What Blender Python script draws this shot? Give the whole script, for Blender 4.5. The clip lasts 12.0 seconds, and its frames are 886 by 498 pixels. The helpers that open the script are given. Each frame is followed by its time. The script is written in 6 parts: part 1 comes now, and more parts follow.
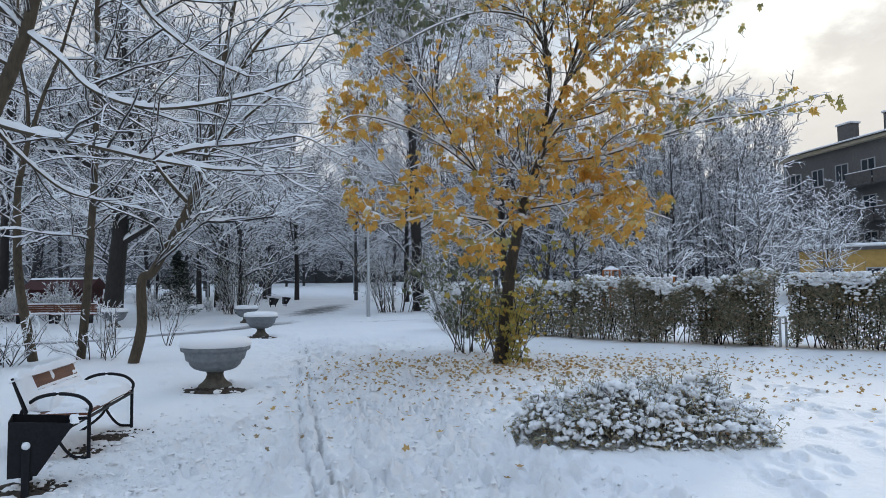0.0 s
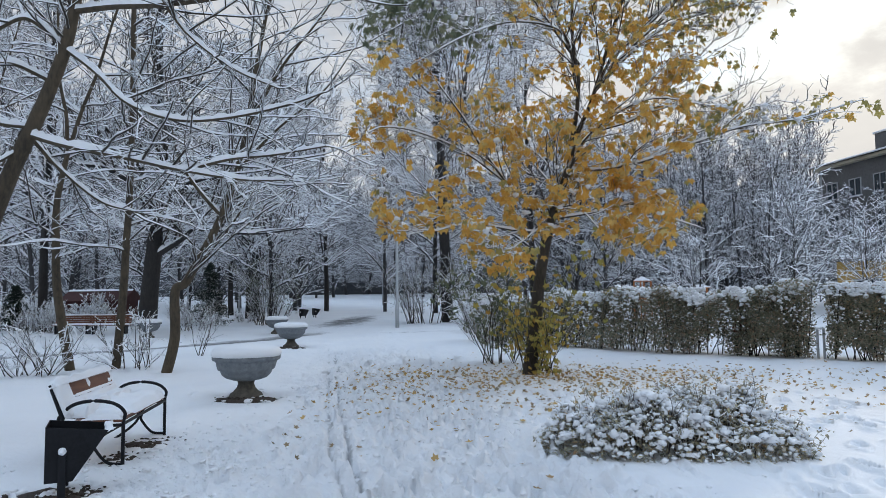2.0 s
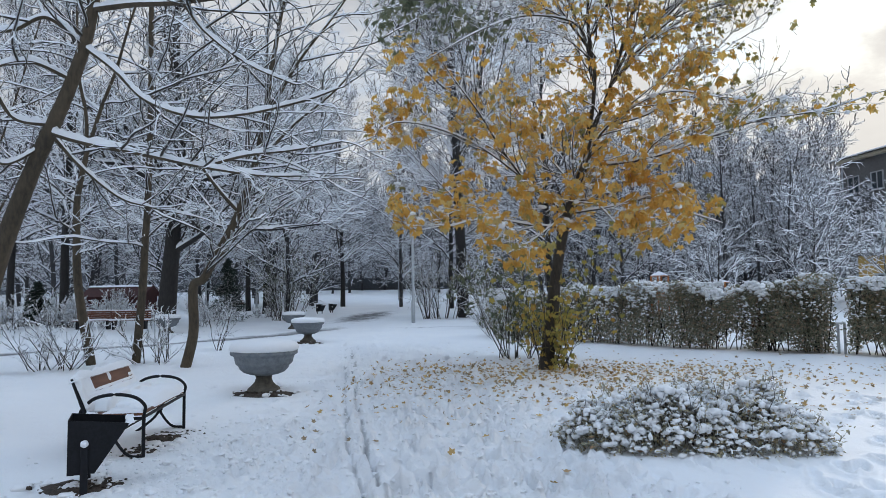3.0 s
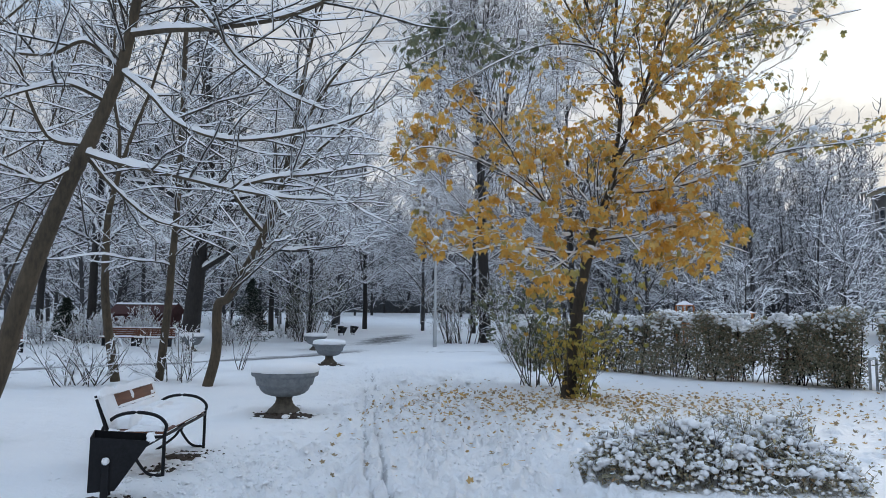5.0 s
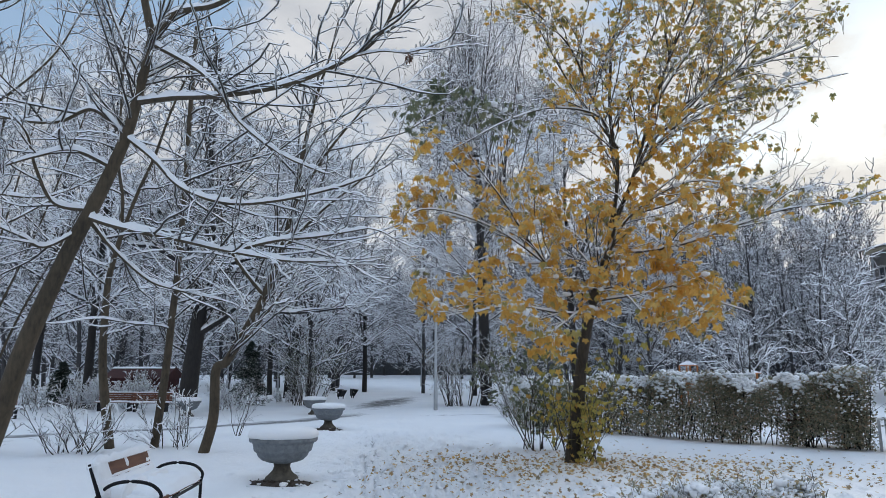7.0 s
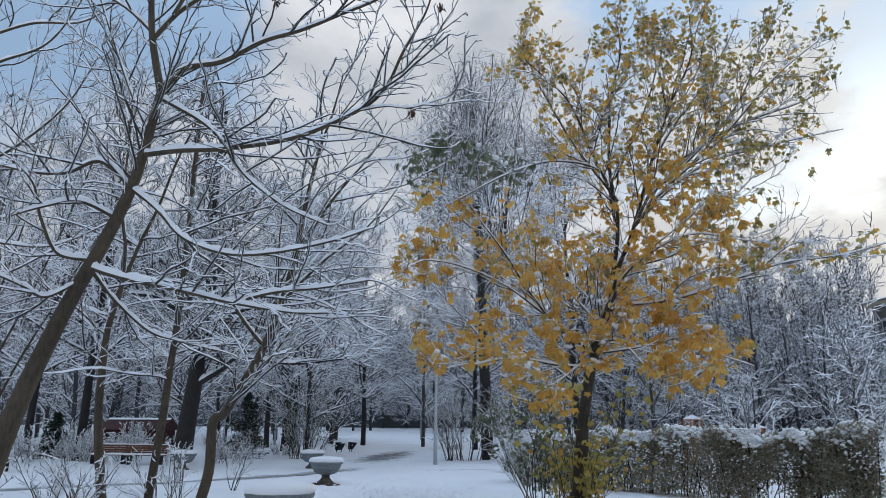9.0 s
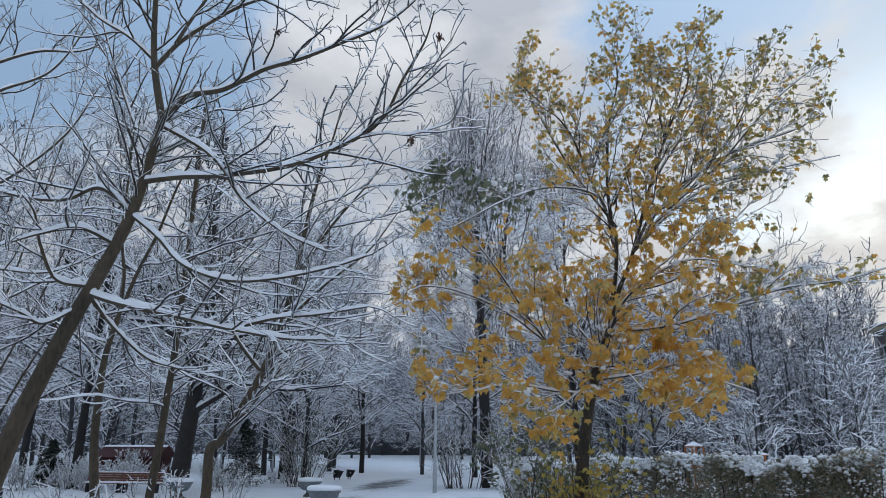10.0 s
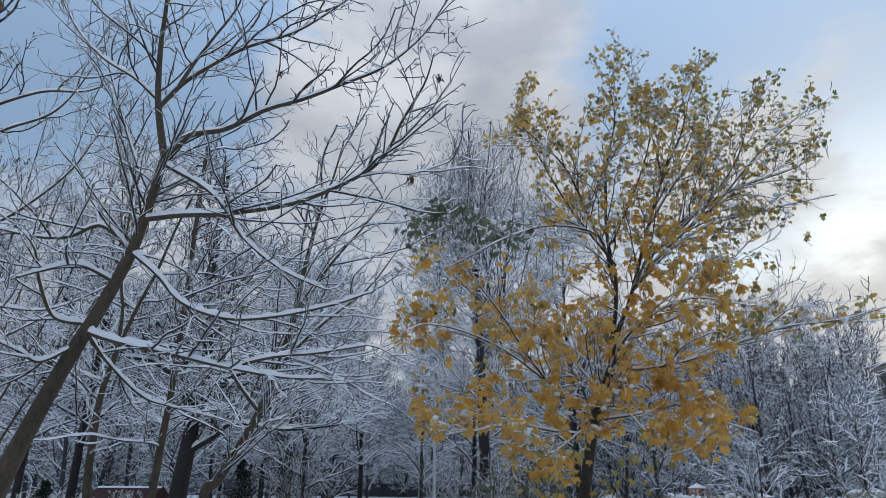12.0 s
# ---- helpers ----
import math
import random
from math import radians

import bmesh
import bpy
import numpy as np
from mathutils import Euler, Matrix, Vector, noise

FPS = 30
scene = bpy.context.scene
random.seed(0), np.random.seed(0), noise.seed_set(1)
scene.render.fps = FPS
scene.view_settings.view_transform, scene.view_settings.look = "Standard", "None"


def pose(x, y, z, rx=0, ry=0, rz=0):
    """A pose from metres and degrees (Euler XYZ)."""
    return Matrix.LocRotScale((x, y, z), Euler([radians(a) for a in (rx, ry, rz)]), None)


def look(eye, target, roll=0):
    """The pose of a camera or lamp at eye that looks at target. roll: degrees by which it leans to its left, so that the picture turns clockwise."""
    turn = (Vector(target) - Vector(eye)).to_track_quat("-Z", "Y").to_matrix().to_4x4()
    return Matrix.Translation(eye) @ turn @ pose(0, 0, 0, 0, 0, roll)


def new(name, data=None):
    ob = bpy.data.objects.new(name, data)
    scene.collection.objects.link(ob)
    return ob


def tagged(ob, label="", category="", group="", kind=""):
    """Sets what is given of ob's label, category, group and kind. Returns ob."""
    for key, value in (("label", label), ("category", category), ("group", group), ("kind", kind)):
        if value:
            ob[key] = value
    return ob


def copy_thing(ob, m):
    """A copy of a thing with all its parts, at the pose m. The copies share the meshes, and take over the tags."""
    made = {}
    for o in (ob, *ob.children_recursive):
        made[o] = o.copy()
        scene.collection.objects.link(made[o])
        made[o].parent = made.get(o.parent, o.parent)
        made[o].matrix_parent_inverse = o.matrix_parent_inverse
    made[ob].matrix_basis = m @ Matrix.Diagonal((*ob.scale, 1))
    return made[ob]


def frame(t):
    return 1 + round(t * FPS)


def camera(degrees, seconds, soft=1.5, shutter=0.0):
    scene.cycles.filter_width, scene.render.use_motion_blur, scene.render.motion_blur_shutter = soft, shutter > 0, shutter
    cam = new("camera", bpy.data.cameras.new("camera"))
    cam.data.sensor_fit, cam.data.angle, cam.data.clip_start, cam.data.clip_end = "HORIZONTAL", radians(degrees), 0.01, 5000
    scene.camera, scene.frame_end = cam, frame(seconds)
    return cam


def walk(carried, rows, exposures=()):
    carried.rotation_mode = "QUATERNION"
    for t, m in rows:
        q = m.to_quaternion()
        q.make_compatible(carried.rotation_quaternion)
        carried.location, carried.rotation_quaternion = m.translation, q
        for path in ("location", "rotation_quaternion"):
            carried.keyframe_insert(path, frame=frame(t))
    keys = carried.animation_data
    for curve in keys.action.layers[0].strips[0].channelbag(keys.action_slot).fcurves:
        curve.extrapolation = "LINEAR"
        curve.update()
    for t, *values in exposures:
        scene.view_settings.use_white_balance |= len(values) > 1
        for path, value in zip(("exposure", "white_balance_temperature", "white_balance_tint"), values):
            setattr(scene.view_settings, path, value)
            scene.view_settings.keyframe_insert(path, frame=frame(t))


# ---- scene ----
EYE = 1.6
cam = camera(66.3, 12.0, 0.6)
ROWS = [
    (0.0, -0.000, 0.000, 0.000, 0.00, 3.19, 0.64),
    (0.5, 0.003, 0.014, -0.004, 0.17, 3.78, 0.37),
    (1.0, 0.005, 0.013, -0.010, 0.38, 4.10, 0.44),
    (1.5, 0.001, 0.007, -0.021, 1.84, 3.84, 0.86),
    (2.0, 0.001, 0.009, -0.028, 2.42, 4.19, 0.67),
    (2.5, 0.002, 0.008, -0.031, 3.08, 4.27, 0.65),
    (3.0, -0.000, 0.006, -0.036, 3.76, 3.82, 0.76),
    (5.0, 0.002, 0.004, -0.023, 5.60, 5.86, -0.57),
    (5.5, 0.005, 0.010, -0.023, 5.75, 6.60, -0.43),
    (6.0, 0.001, 0.011, -0.017, 5.38, 7.79, -0.13),
    (6.5, -0.001, 0.008, -0.011, 5.52, 9.66, -0.24),
    (7.0, -0.004, -0.001, -0.014, 5.66, 10.98, -0.14),
    (7.5, -0.010, 0.003, -0.016, 5.56, 12.22, -0.03),
    (9.5, -0.002, -0.033, 0.007, 5.68, 16.24, -0.56),
    (10.0, 0.001, -0.035, 0.011, 5.62, 17.35, -0.41),
    (10.5, 0.008, -0.024, 0.012, 5.58, 18.39, -0.35),
    (11.0, 0.003, -0.032, 0.015, 5.65, 19.45, -0.41),
    (11.5, 0.007, -0.037, 0.018, 5.56, 20.23, -0.51),
    (12.0, 0.006, -0.050, 0.015, 5.55, 20.53, -0.50),
]
walk(cam, [(t, pose(x, y, EYE + z, 90 + pitch, roll, yaw)) for t, x, y, z, yaw, pitch, roll in ROWS], [(0.0, 0.16, 6900, 10), (3.0, 0.18, 6900, 10), (5.0, 0.18, 6900, 10), (7.5, 0.12, 6800, 10), (9.5, -0.02, 6650, 10), (12.0, -0.18, 6550, 10)])

# ---- sky and sun ----
SUN_AZIMUTH, SUN_HEIGHT = 31.0, 17.0      # degrees to the right of straight ahead, and above the horizon
sun_way = Vector((math.sin(radians(SUN_AZIMUTH)) * math.cos(radians(SUN_HEIGHT)), math.cos(radians(SUN_AZIMUTH)) * math.cos(radians(SUN_HEIGHT)), math.sin(radians(SUN_HEIGHT))))
world = bpy.data.worlds.new("winter_sky")
scene.world = world
world.use_nodes = True
wn, wl = world.node_tree.nodes, world.node_tree.links
wn.clear()


def wnode(kind, **values):
    n = wn.new(kind)
    for key, value in values.items():
        n.inputs[key].default_value = value
    return n


coord = wn.new("ShaderNodeTexCoord")
sky = wn.new("ShaderNodeTexSky")
sky.sky_type, sky.sun_disc = "NISHITA", False
sky.sun_elevation, sky.sun_rotation = radians(SUN_HEIGHT), radians(SUN_AZIMUTH)
clear_sky = wn.new("ShaderNodeMix")
clear_sky.data_type, clear_sky.blend_type = "RGBA", "MULTIPLY"
clear_sky.inputs[0].default_value = 1.0
wl.new(sky.outputs[0], clear_sky.inputs[6])
clear_sky.inputs[7].default_value = (0.14, 0.165, 0.185, 1)
stretch = wn.new("ShaderNodeMapping")
stretch.inputs["Scale"].default_value = (1.0, 1.0, 1.9)
stretch.inputs["Location"].default_value = (0.35, 0.1, 0.2)
wl.new(coord.outputs["Generated"], stretch.inputs[0])
cover = wnode("ShaderNodeTexNoise", Scale=3.2, Detail=9.0, Roughness=0.58)
wl.new(stretch.outputs[0], cover.inputs["Vector"])
edge = wn.new("ShaderNodeMapRange")
edge.interpolation_type = "SMOOTHSTEP"
edge.inputs["From Min"].default_value, edge.inputs["From Max"].default_value = 0.40, 0.62
apart = wn.new("ShaderNodeSeparateXYZ")
wl.new(coord.outputs["Generated"], apart.inputs[0])
low_bank = wn.new("ShaderNodeMapRange")
low_bank.inputs["From Min"].default_value, low_bank.inputs["From Max"].default_value = 0.2, 0.75
low_bank.inputs["To Min"].default_value, low_bank.inputs["To Max"].default_value = 0.16, -0.05
wl.new(apart.outputs[2], low_bank.inputs["Value"])
thick = wn.new("ShaderNodeMath")
wl.new(cover.outputs["Fac"], thick.inputs[0])
wl.new(low_bank.outputs[0], thick.inputs[1])
# broad openings and banks in the cloud: a direction, how wide (cosine), how much
last = thick
for way, wide, much in (((-0.58, 0.55, 0.60), 0.90, -0.16), ((0.36, 0.76, 0.54), 0.93, -0.38), ((0.30, 0.845, 0.447), 0.985, 0.24), ((0.49, 0.79, 0.58), 0.994, 0.22), ((-0.05, 0.80, 0.60), 0.94, 0.17), ((0.46, 0.84, 0.29), 0.93, 0.14)):
    d = wn.new("ShaderNodeVectorMath")
    d.operation = "DOT_PRODUCT"
    wl.new(coord.outputs["Generated"], d.inputs[0])
    d.inputs[1].default_value = Vector(way).normalized()
    r = wn.new("ShaderNodeMapRange")
    r.interpolation_type = "SMOOTHSTEP"
    r.inputs["From Min"].default_value, r.inputs["From Max"].default_value, r.inputs["To Max"].default_value = wide, 1.0, much
    wl.new(d.outputs["Value"], r.inputs["Value"])
    total = wn.new("ShaderNodeMath")
    wl.new(last.outputs[0], total.inputs[0])
    wl.new(r.outputs[0], total.inputs[1])
    last = total
wl.new(last.outputs[0], edge.inputs["Value"])
billow = wnode("ShaderNodeTexNoise", Scale=4.2, Detail=8.0, Roughness=0.56)
wl.new(stretch.outputs[0], billow.inputs["Vector"])
shade = wn.new("ShaderNodeMapRange")
shade.inputs["From Min"].default_value, shade.inputs["From Max"].default_value = 0.35, 0.65
shade.inputs["To Min"].default_value, shade.inputs["To Max"].default_value = 0.0, 1.0
wl.new(billow.outputs["Fac"], shade.inputs["Value"])
cloud = wn.new("ShaderNodeMix")
cloud.data_type = "RGBA"
cloud.inputs[6].default_value = (0.42, 0.46, 0.53, 1)
cloud.inputs[7].default_value = (0.70, 0.73, 0.78, 1)
wl.new(shade.outputs[0], cloud.inputs[0])
# clouds brighten and warm towards the hidden sun
dot = wn.new("ShaderNodeVectorMath")
dot.operation = "DOT_PRODUCT"
wl.new(coord.outputs["Generated"], dot.inputs[0])
dot.inputs[1].default_value = sun_way
near_sun = wn.new("ShaderNodeMapRange")
near_sun.interpolation_type = "SMOOTHSTEP"
near_sun.inputs["From Min"].default_value, near_sun.inputs["From Max"].default_value = 0.90, 1.0
near_sun.inputs["To Max"].default_value = 0.6
wl.new(dot.outputs["Value"], near_sun.inputs["Value"])
lit_cloud = wn.new("ShaderNodeMix")
lit_cloud.data_type = "RGBA"
lit_cloud.inputs[7].default_value = (0.84, 0.82, 0.78, 1)
wl.new(near_sun.outputs[0], lit_cloud.inputs[0])
wl.new(cloud.outputs[2], lit_cloud.inputs[6])
whole = wn.new("ShaderNodeMix")
whole.data_type = "RGBA"
wl.new(edge.outputs[0], whole.inputs[0])
pale = wn.new("ShaderNodeMix")
pale.data_type = "RGBA"
pale.inputs[0].default_value = 0.72
pale.inputs[7].default_value = (0.32, 0.46, 0.66, 1)
wl.new(clear_sky.outputs[2], pale.inputs[6])
wl.new(pale.outputs[2], whole.inputs[6])
wl.new(lit_cloud.outputs[2], whole.inputs[7])
back = wnode("ShaderNodeBackground", Strength=1.2)
# an overcast sky is brightest overhead
zenith = wn.new("ShaderNodeMapRange")
zenith.interpolation_type = "SMOOTHSTEP"
zenith.inputs["From Min"].default_value, zenith.inputs["From Max"].default_value = 0.45, 1.0
zenith.inputs["To Min"].default_value, zenith.inputs["To Max"].default_value = 1.0, 2.3
wl.new(apart.outputs[2], zenith.inputs["Value"])
wl.new(zenith.outputs[0], back.inputs["Strength"])
wl.new(whole.outputs[2], back.inputs[0])
wl.new(back.outputs[0], wn.new("ShaderNodeOutputWorld").inputs[0])

sun = new("sun", bpy.data.lights.new("sun", "SUN"))
sun.data.energy, sun.data.angle, sun.data.color = 0.65, radians(14), (1.0, 0.94, 0.86)
sun.matrix_world = look((0, 0, 60), Vector((0, 0, 60)) - sun_way)

# ---- materials ----
def material(name, rough=0.8, metal=0.0):
    m = bpy.data.materials.new(name)
    m.use_nodes = True
    b = m.node_tree.nodes["Principled BSDF"]
    b.inputs["Roughness"].default_value, b.inputs["Metallic"].default_value = rough, metal
    return m, m.node_tree.nodes, m.node_tree.links, b


def noise_node(nodes, links, scale, detail=4.0, rough=0.55, squash=(1, 1, 1)):
    c, mp, n = nodes.new("ShaderNodeTexCoord"), nodes.new("ShaderNodeMapping"), nodes.new("ShaderNodeTexNoise")
    mp.inputs["Scale"].default_value = squash
    n.inputs["Scale"].default_value, n.inputs["Detail"].default_value, n.inputs["Roughness"].default_value = scale, detail, rough
    links.new(c.outputs["Object"], mp.inputs[0])
    links.new(mp.outputs[0], n.inputs["Vector"])
    return n


def ramp(nodes, links, source, *stops):
    r = nodes.new("ShaderNodeValToRGB")
    e = r.color_ramp.elements
    while len(e) < len(stops):
        e.new(0.5)
    for k, (at, col) in zip(e, stops):
        k.position, k.color = at, (*col, 1)
    links.new(source, r.inputs[0])
    return r


def bump(nodes, links, b, source, strength, distance):
    n = nodes.new("ShaderNodeBump")
    n.inputs["Strength"].default_value, n.inputs["Distance"].default_value = strength, distance
    links.new(source, n.inputs["Height"])
    links.new(n.outputs[0], b.inputs["Normal"])


def rough_stuff(name, dark, light, scale, rough=0.85, squash=(1, 1, 1), relief=0.4, depth=0.01, big=0.9, metal=0.0):
    """A surface with grain and, ten times larger, stains."""
    m, nodes, links, b = material(name, rough, metal)
    fine, wide = noise_node(nodes, links, scale, 5, 0.6, squash), noise_node(nodes, links, scale * 0.09, 3)
    mix = nodes.new("ShaderNodeMix")
    mix.inputs[0].default_value = 0.4
    links.new(fine.outputs["Fac"], mix.inputs[2])
    links.new(wide.outputs["Fac"], mix.inputs[3])
    r = ramp(nodes, links, mix.outputs[0], (0.33, dark), (0.66, light))
    links.new(r.outputs[0], b.inputs["Base Color"])
    bump(nodes, links, b, fine.outputs["Fac"], relief, depth)
    return m


def by_island(name, stops, rough=0.7, translucent=0.0):
    """Leaves and chips: each one takes its own tone."""
    m, nodes, links, b = material(name, rough)
    g = nodes.new("ShaderNodeNewGeometry")
    r = ramp(nodes, links, g.outputs["Random Per Island"], *stops)
    n = noise_node(nodes, links, 30, 2)
    hue = nodes.new("ShaderNodeHueSaturation")
    mr = nodes.new("ShaderNodeMapRange")
    mr.inputs["To Min"].default_value, mr.inputs["To Max"].default_value = 0.75, 1.2
    links.new(n.outputs["Fac"], mr.inputs["Value"])
    links.new(mr.outputs[0], hue.inputs["Value"])
    links.new(r.outputs[0], hue.inputs["Color"])
    links.new(hue.outputs[0], b.inputs["Base Color"])
    if translucent:
        t, mix = nodes.new("ShaderNodeBsdfTranslucent"), nodes.new("ShaderNodeMixShader")
        links.new(hue.outputs[0], t.inputs["Color"])
        mix.inputs[0].default_value = translucent
        links.new(b.outputs[0], mix.inputs[1])
        links.new(t.outputs[0], mix.inputs[2])
        links.new(mix.outputs[0], nodes["Material Output"].inputs["Surface"])
    return m


def snow_material(name, scale=9.0, ground=False):
    m, nodes, links, b = material(name, 0.55)
    n, n2 = noise_node(nodes, links, scale, 6, 0.6), noise_node(nodes, links, 140, 2)
    wide = noise_node(nodes, links, 0.35, 3)
    r = ramp(nodes, links, wide.outputs["Fac"], (0.3, (0.82, 0.835, 0.865)), (0.7, (0.875, 0.885, 0.90)))
    b.inputs["Specular IOR Level"].default_value = 0.25
    colour = r.outputs[0]
    if ground:
        # slush and bare wet asphalt where the snow is worn through, painted rut shade
        wear_shade = nodes.new("ShaderNodeAttribute")
        wear_shade.attribute_name = "wear_shade"
        patch = noise_node(nodes, links, 2.4, 8, 0.68)
        add, soft = nodes.new("ShaderNodeMath"), nodes.new("ShaderNodeMapRange")
        add.operation = "MULTIPLY_ADD"
        links.new(patch.outputs["Fac"], add.inputs[0])
        add.inputs[1].default_value = 1.2
        links.new(wear_shade.outputs["Fac"], add.inputs[2])
        soft.inputs["From Min"].default_value, soft.inputs["From Max"].default_value = 0.88, 1.70
        links.new(add.outputs[0], soft.inputs["Value"])
        mix = nodes.new("ShaderNodeMix")
        mix.data_type = "RGBA"
        links.new(soft.outputs[0], mix.inputs[0])
        links.new(colour, mix.inputs[6])
        mix.inputs[7].default_value = (0.085, 0.082, 0.085, 1)
        colour = mix.outputs[2]
    links.new(colour, b.inputs["Base Color"])
    both = nodes.new("ShaderNodeMath")
    both.operation = "MULTIPLY_ADD"
    links.new(n2.outputs["Fac"], both.inputs[0])
    both.inputs[1].default_value = 0.18
    links.new(n.outputs["Fac"], both.inputs[2])
    if ground:
        # rougher where feet have churned it
        tread = nodes.new("ShaderNodeAttribute")
        tread.attribute_name = "tread"
        crumb = noise_node(nodes, links, 19, 8, 0.66)
        stir = nodes.new("ShaderNodeMath")
        stir.operation = "MULTIPLY"
        links.new(crumb.outputs["Fac"], stir.inputs[0])
        links.new(tread.outputs["Fac"], stir.inputs[1])
        total = nodes.new("ShaderNodeMath")
        total.operation = "MULTIPLY_ADD"
        links.new(stir.outputs[0], total.inputs[0])
        total.inputs[1].default_value = 1.3
        links.new(both.outputs[0], total.inputs[2])
        both = total
    bump(nodes, links, b, both.outputs[0], 0.70 if ground else 0.55, 0.045 if ground else 0.02)
    return m


SNOW = snow_material("snow")
GROUND_SNOW = snow_material("trodden_snow", 7.0, True)
BARK = rough_stuff("olive_brown_bark", (0.032, 0.025, 0.016), (0.098, 0.073, 0.046), 26, squash=(1, 1, 0.3), depth=0.02)
MAPLE_BARK = rough_stuff("dark_maple_bark", (0.022, 0.018, 0.014), (0.075, 0.060, 0.046), 22, squash=(1, 1, 0.3), depth=0.025, relief=0.6)
DARK_BARK = rough_stuff("dark_bark", (0.010, 0.009, 0.009), (0.034, 0.029, 0.026), 16, squash=(1, 1, 0.25), depth=0.04, relief=0.7)
TWIG = rough_stuff("grey_twigs", (0.026, 0.022, 0.019), (0.066, 0.054, 0.045), 20)
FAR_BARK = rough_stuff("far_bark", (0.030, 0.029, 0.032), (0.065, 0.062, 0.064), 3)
CONCRETE = rough_stuff("weathered_concrete", (0.12, 0.137, 0.155), (0.24, 0.258, 0.27), 14, depth=0.012)
DARK_CONCRETE = rough_stuff("dark_brown_concrete", (0.04, 0.036, 0.03), (0.15, 0.135, 0.11), 12, depth=0.015)
IRON = rough_stuff("black_painted_iron", (0.005, 0.0055, 0.007), (0.014, 0.015, 0.019), 40, rough=0.5, relief=0.15, depth=0.002)
WOOD = rough_stuff("red_brown_planks", (0.085, 0.030, 0.016), (0.19, 0.072, 0.038), 24, rough=0.6, squash=(0.12, 1, 1), depth=0.003)
POST = rough_stuff("galvanised_pole", (0.34, 0.36, 0.38), (0.50, 0.51, 0.52), 12, rough=0.6, depth=0.002)
SOIL = rough_stuff("wet_soil", (0.018, 0.013, 0.010), (0.075, 0.055, 0.042), 22, depth=0.03, relief=0.8)
WALL = rough_stuff("grey_brick_facade", (0.105, 0.10, 0.10), (0.17, 0.165, 0.16), 5, depth=0.01)
OCHRE = rough_stuff("ochre_plaster", (0.40, 0.25, 0.075), (0.55, 0.36, 0.12), 3, depth=0.005)
CREAM = rough_stuff("cream_plaster", (0.45, 0.40, 0.30), (0.58, 0.52, 0.40), 3, depth=0.005)
SHED_RED = rough_stuff("dark_red_boards", (0.030, 0.009, 0.008), (0.075, 0.018, 0.015), 8, squash=(1, 1, 0.2))
ORANGE = rough_stuff("orange_paint", (0.40, 0.13, 0.04), (0.58, 0.22, 0.07), 8)
TIN = rough_stuff("dark_roof_metal", (0.06, 0.055, 0.055), (0.13, 0.12, 0.115), 4, rough=0.5)
BAND_GREY = rough_stuff("grey_band_panels", (0.055, 0.06, 0.065), (0.11, 0.115, 0.12), 3)
WHITE = rough_stuff("white_window_paint", (0.34, 0.35, 0.36), (0.46, 0.46, 0.46), 6)
IRON.node_tree.nodes["Principled BSDF"].inputs["Specular IOR Level"].default_value = 0.2
GLASS, gn, gl, gb = material("dark_window_glass", 0.08)
gb.inputs["Base Color"].default_value = (0.03, 0.04, 0.05, 1)
gb.inputs["Specular IOR Level"].default_value = 0.8
LEAF = by_island("yellow_maple_leaves", [(0.0, (0.62, 0.33, 0.075)), (0.35, (0.76, 0.44, 0.10)), (0.7, (0.80, 0.52, 0.15)), (0.95, (0.62, 0.48, 0.20))], translucent=0.5)
GREEN_LEAF = by_island("green_maple_leaves", [(0.0, (0.20, 0.19, 0.08)), (0.5, (0.36, 0.31, 0.11)), (0.9, (0.52, 0.42, 0.14))], translucent=0.4)
OLD_LEAF = by_island("dry_green_leaves", [(0.0, (0.09, 0.11, 0.07)), (0.5, (0.16, 0.18, 0.11)), (1.0, (0.23, 0.23, 0.15))], translucent=0.3)
FALLEN = by_island("fallen_maple_leaves", [(0.0, (0.46, 0.27, 0.09)), (0.35, (0.60, 0.40, 0.13)), (0.65, (0.36, 0.23, 0.11)), (1.0, (0.24, 0.20, 0.13))])
HEDGE_LEAF = by_island("hedge_leaves", [(0.0, (0.16, 0.17, 0.12)), (0.4, (0.27, 0.275, 0.19)), (0.7, (0.38, 0.34, 0.25)), (1.0, (0.44, 0.30, 0.20))], translucent=0.45)
BUSH_LEAF = by_island("frosted_bush_leaves", [(0.0, (0.27, 0.27, 0.22)), (0.4, (0.42, 0.40, 0.31)), (0.8, (0.50, 0.44, 0.27)), (1.0, (0.40, 0.25, 0.14))], translucent=0.4)
SUCKER_LEAF = by_island("pale_sucker_leaves", [(0.0, (0.26, 0.25, 0.08)), (0.4, (0.40, 0.35, 0.10)), (0.75, (0.52, 0.40, 0.10)), (1.0, (0.46, 0.27, 0.07))], translucent=0.45)
NEEDLE = by_island("fir_needles", [(0.0, (0.015, 0.028, 0.020)), (1.0, (0.035, 0.055, 0.040))])
DRY = by_island("brown_seed_wings", [(0.0, (0.06, 0.028, 0.018)), (1.0, (0.14, 0.065, 0.04))])


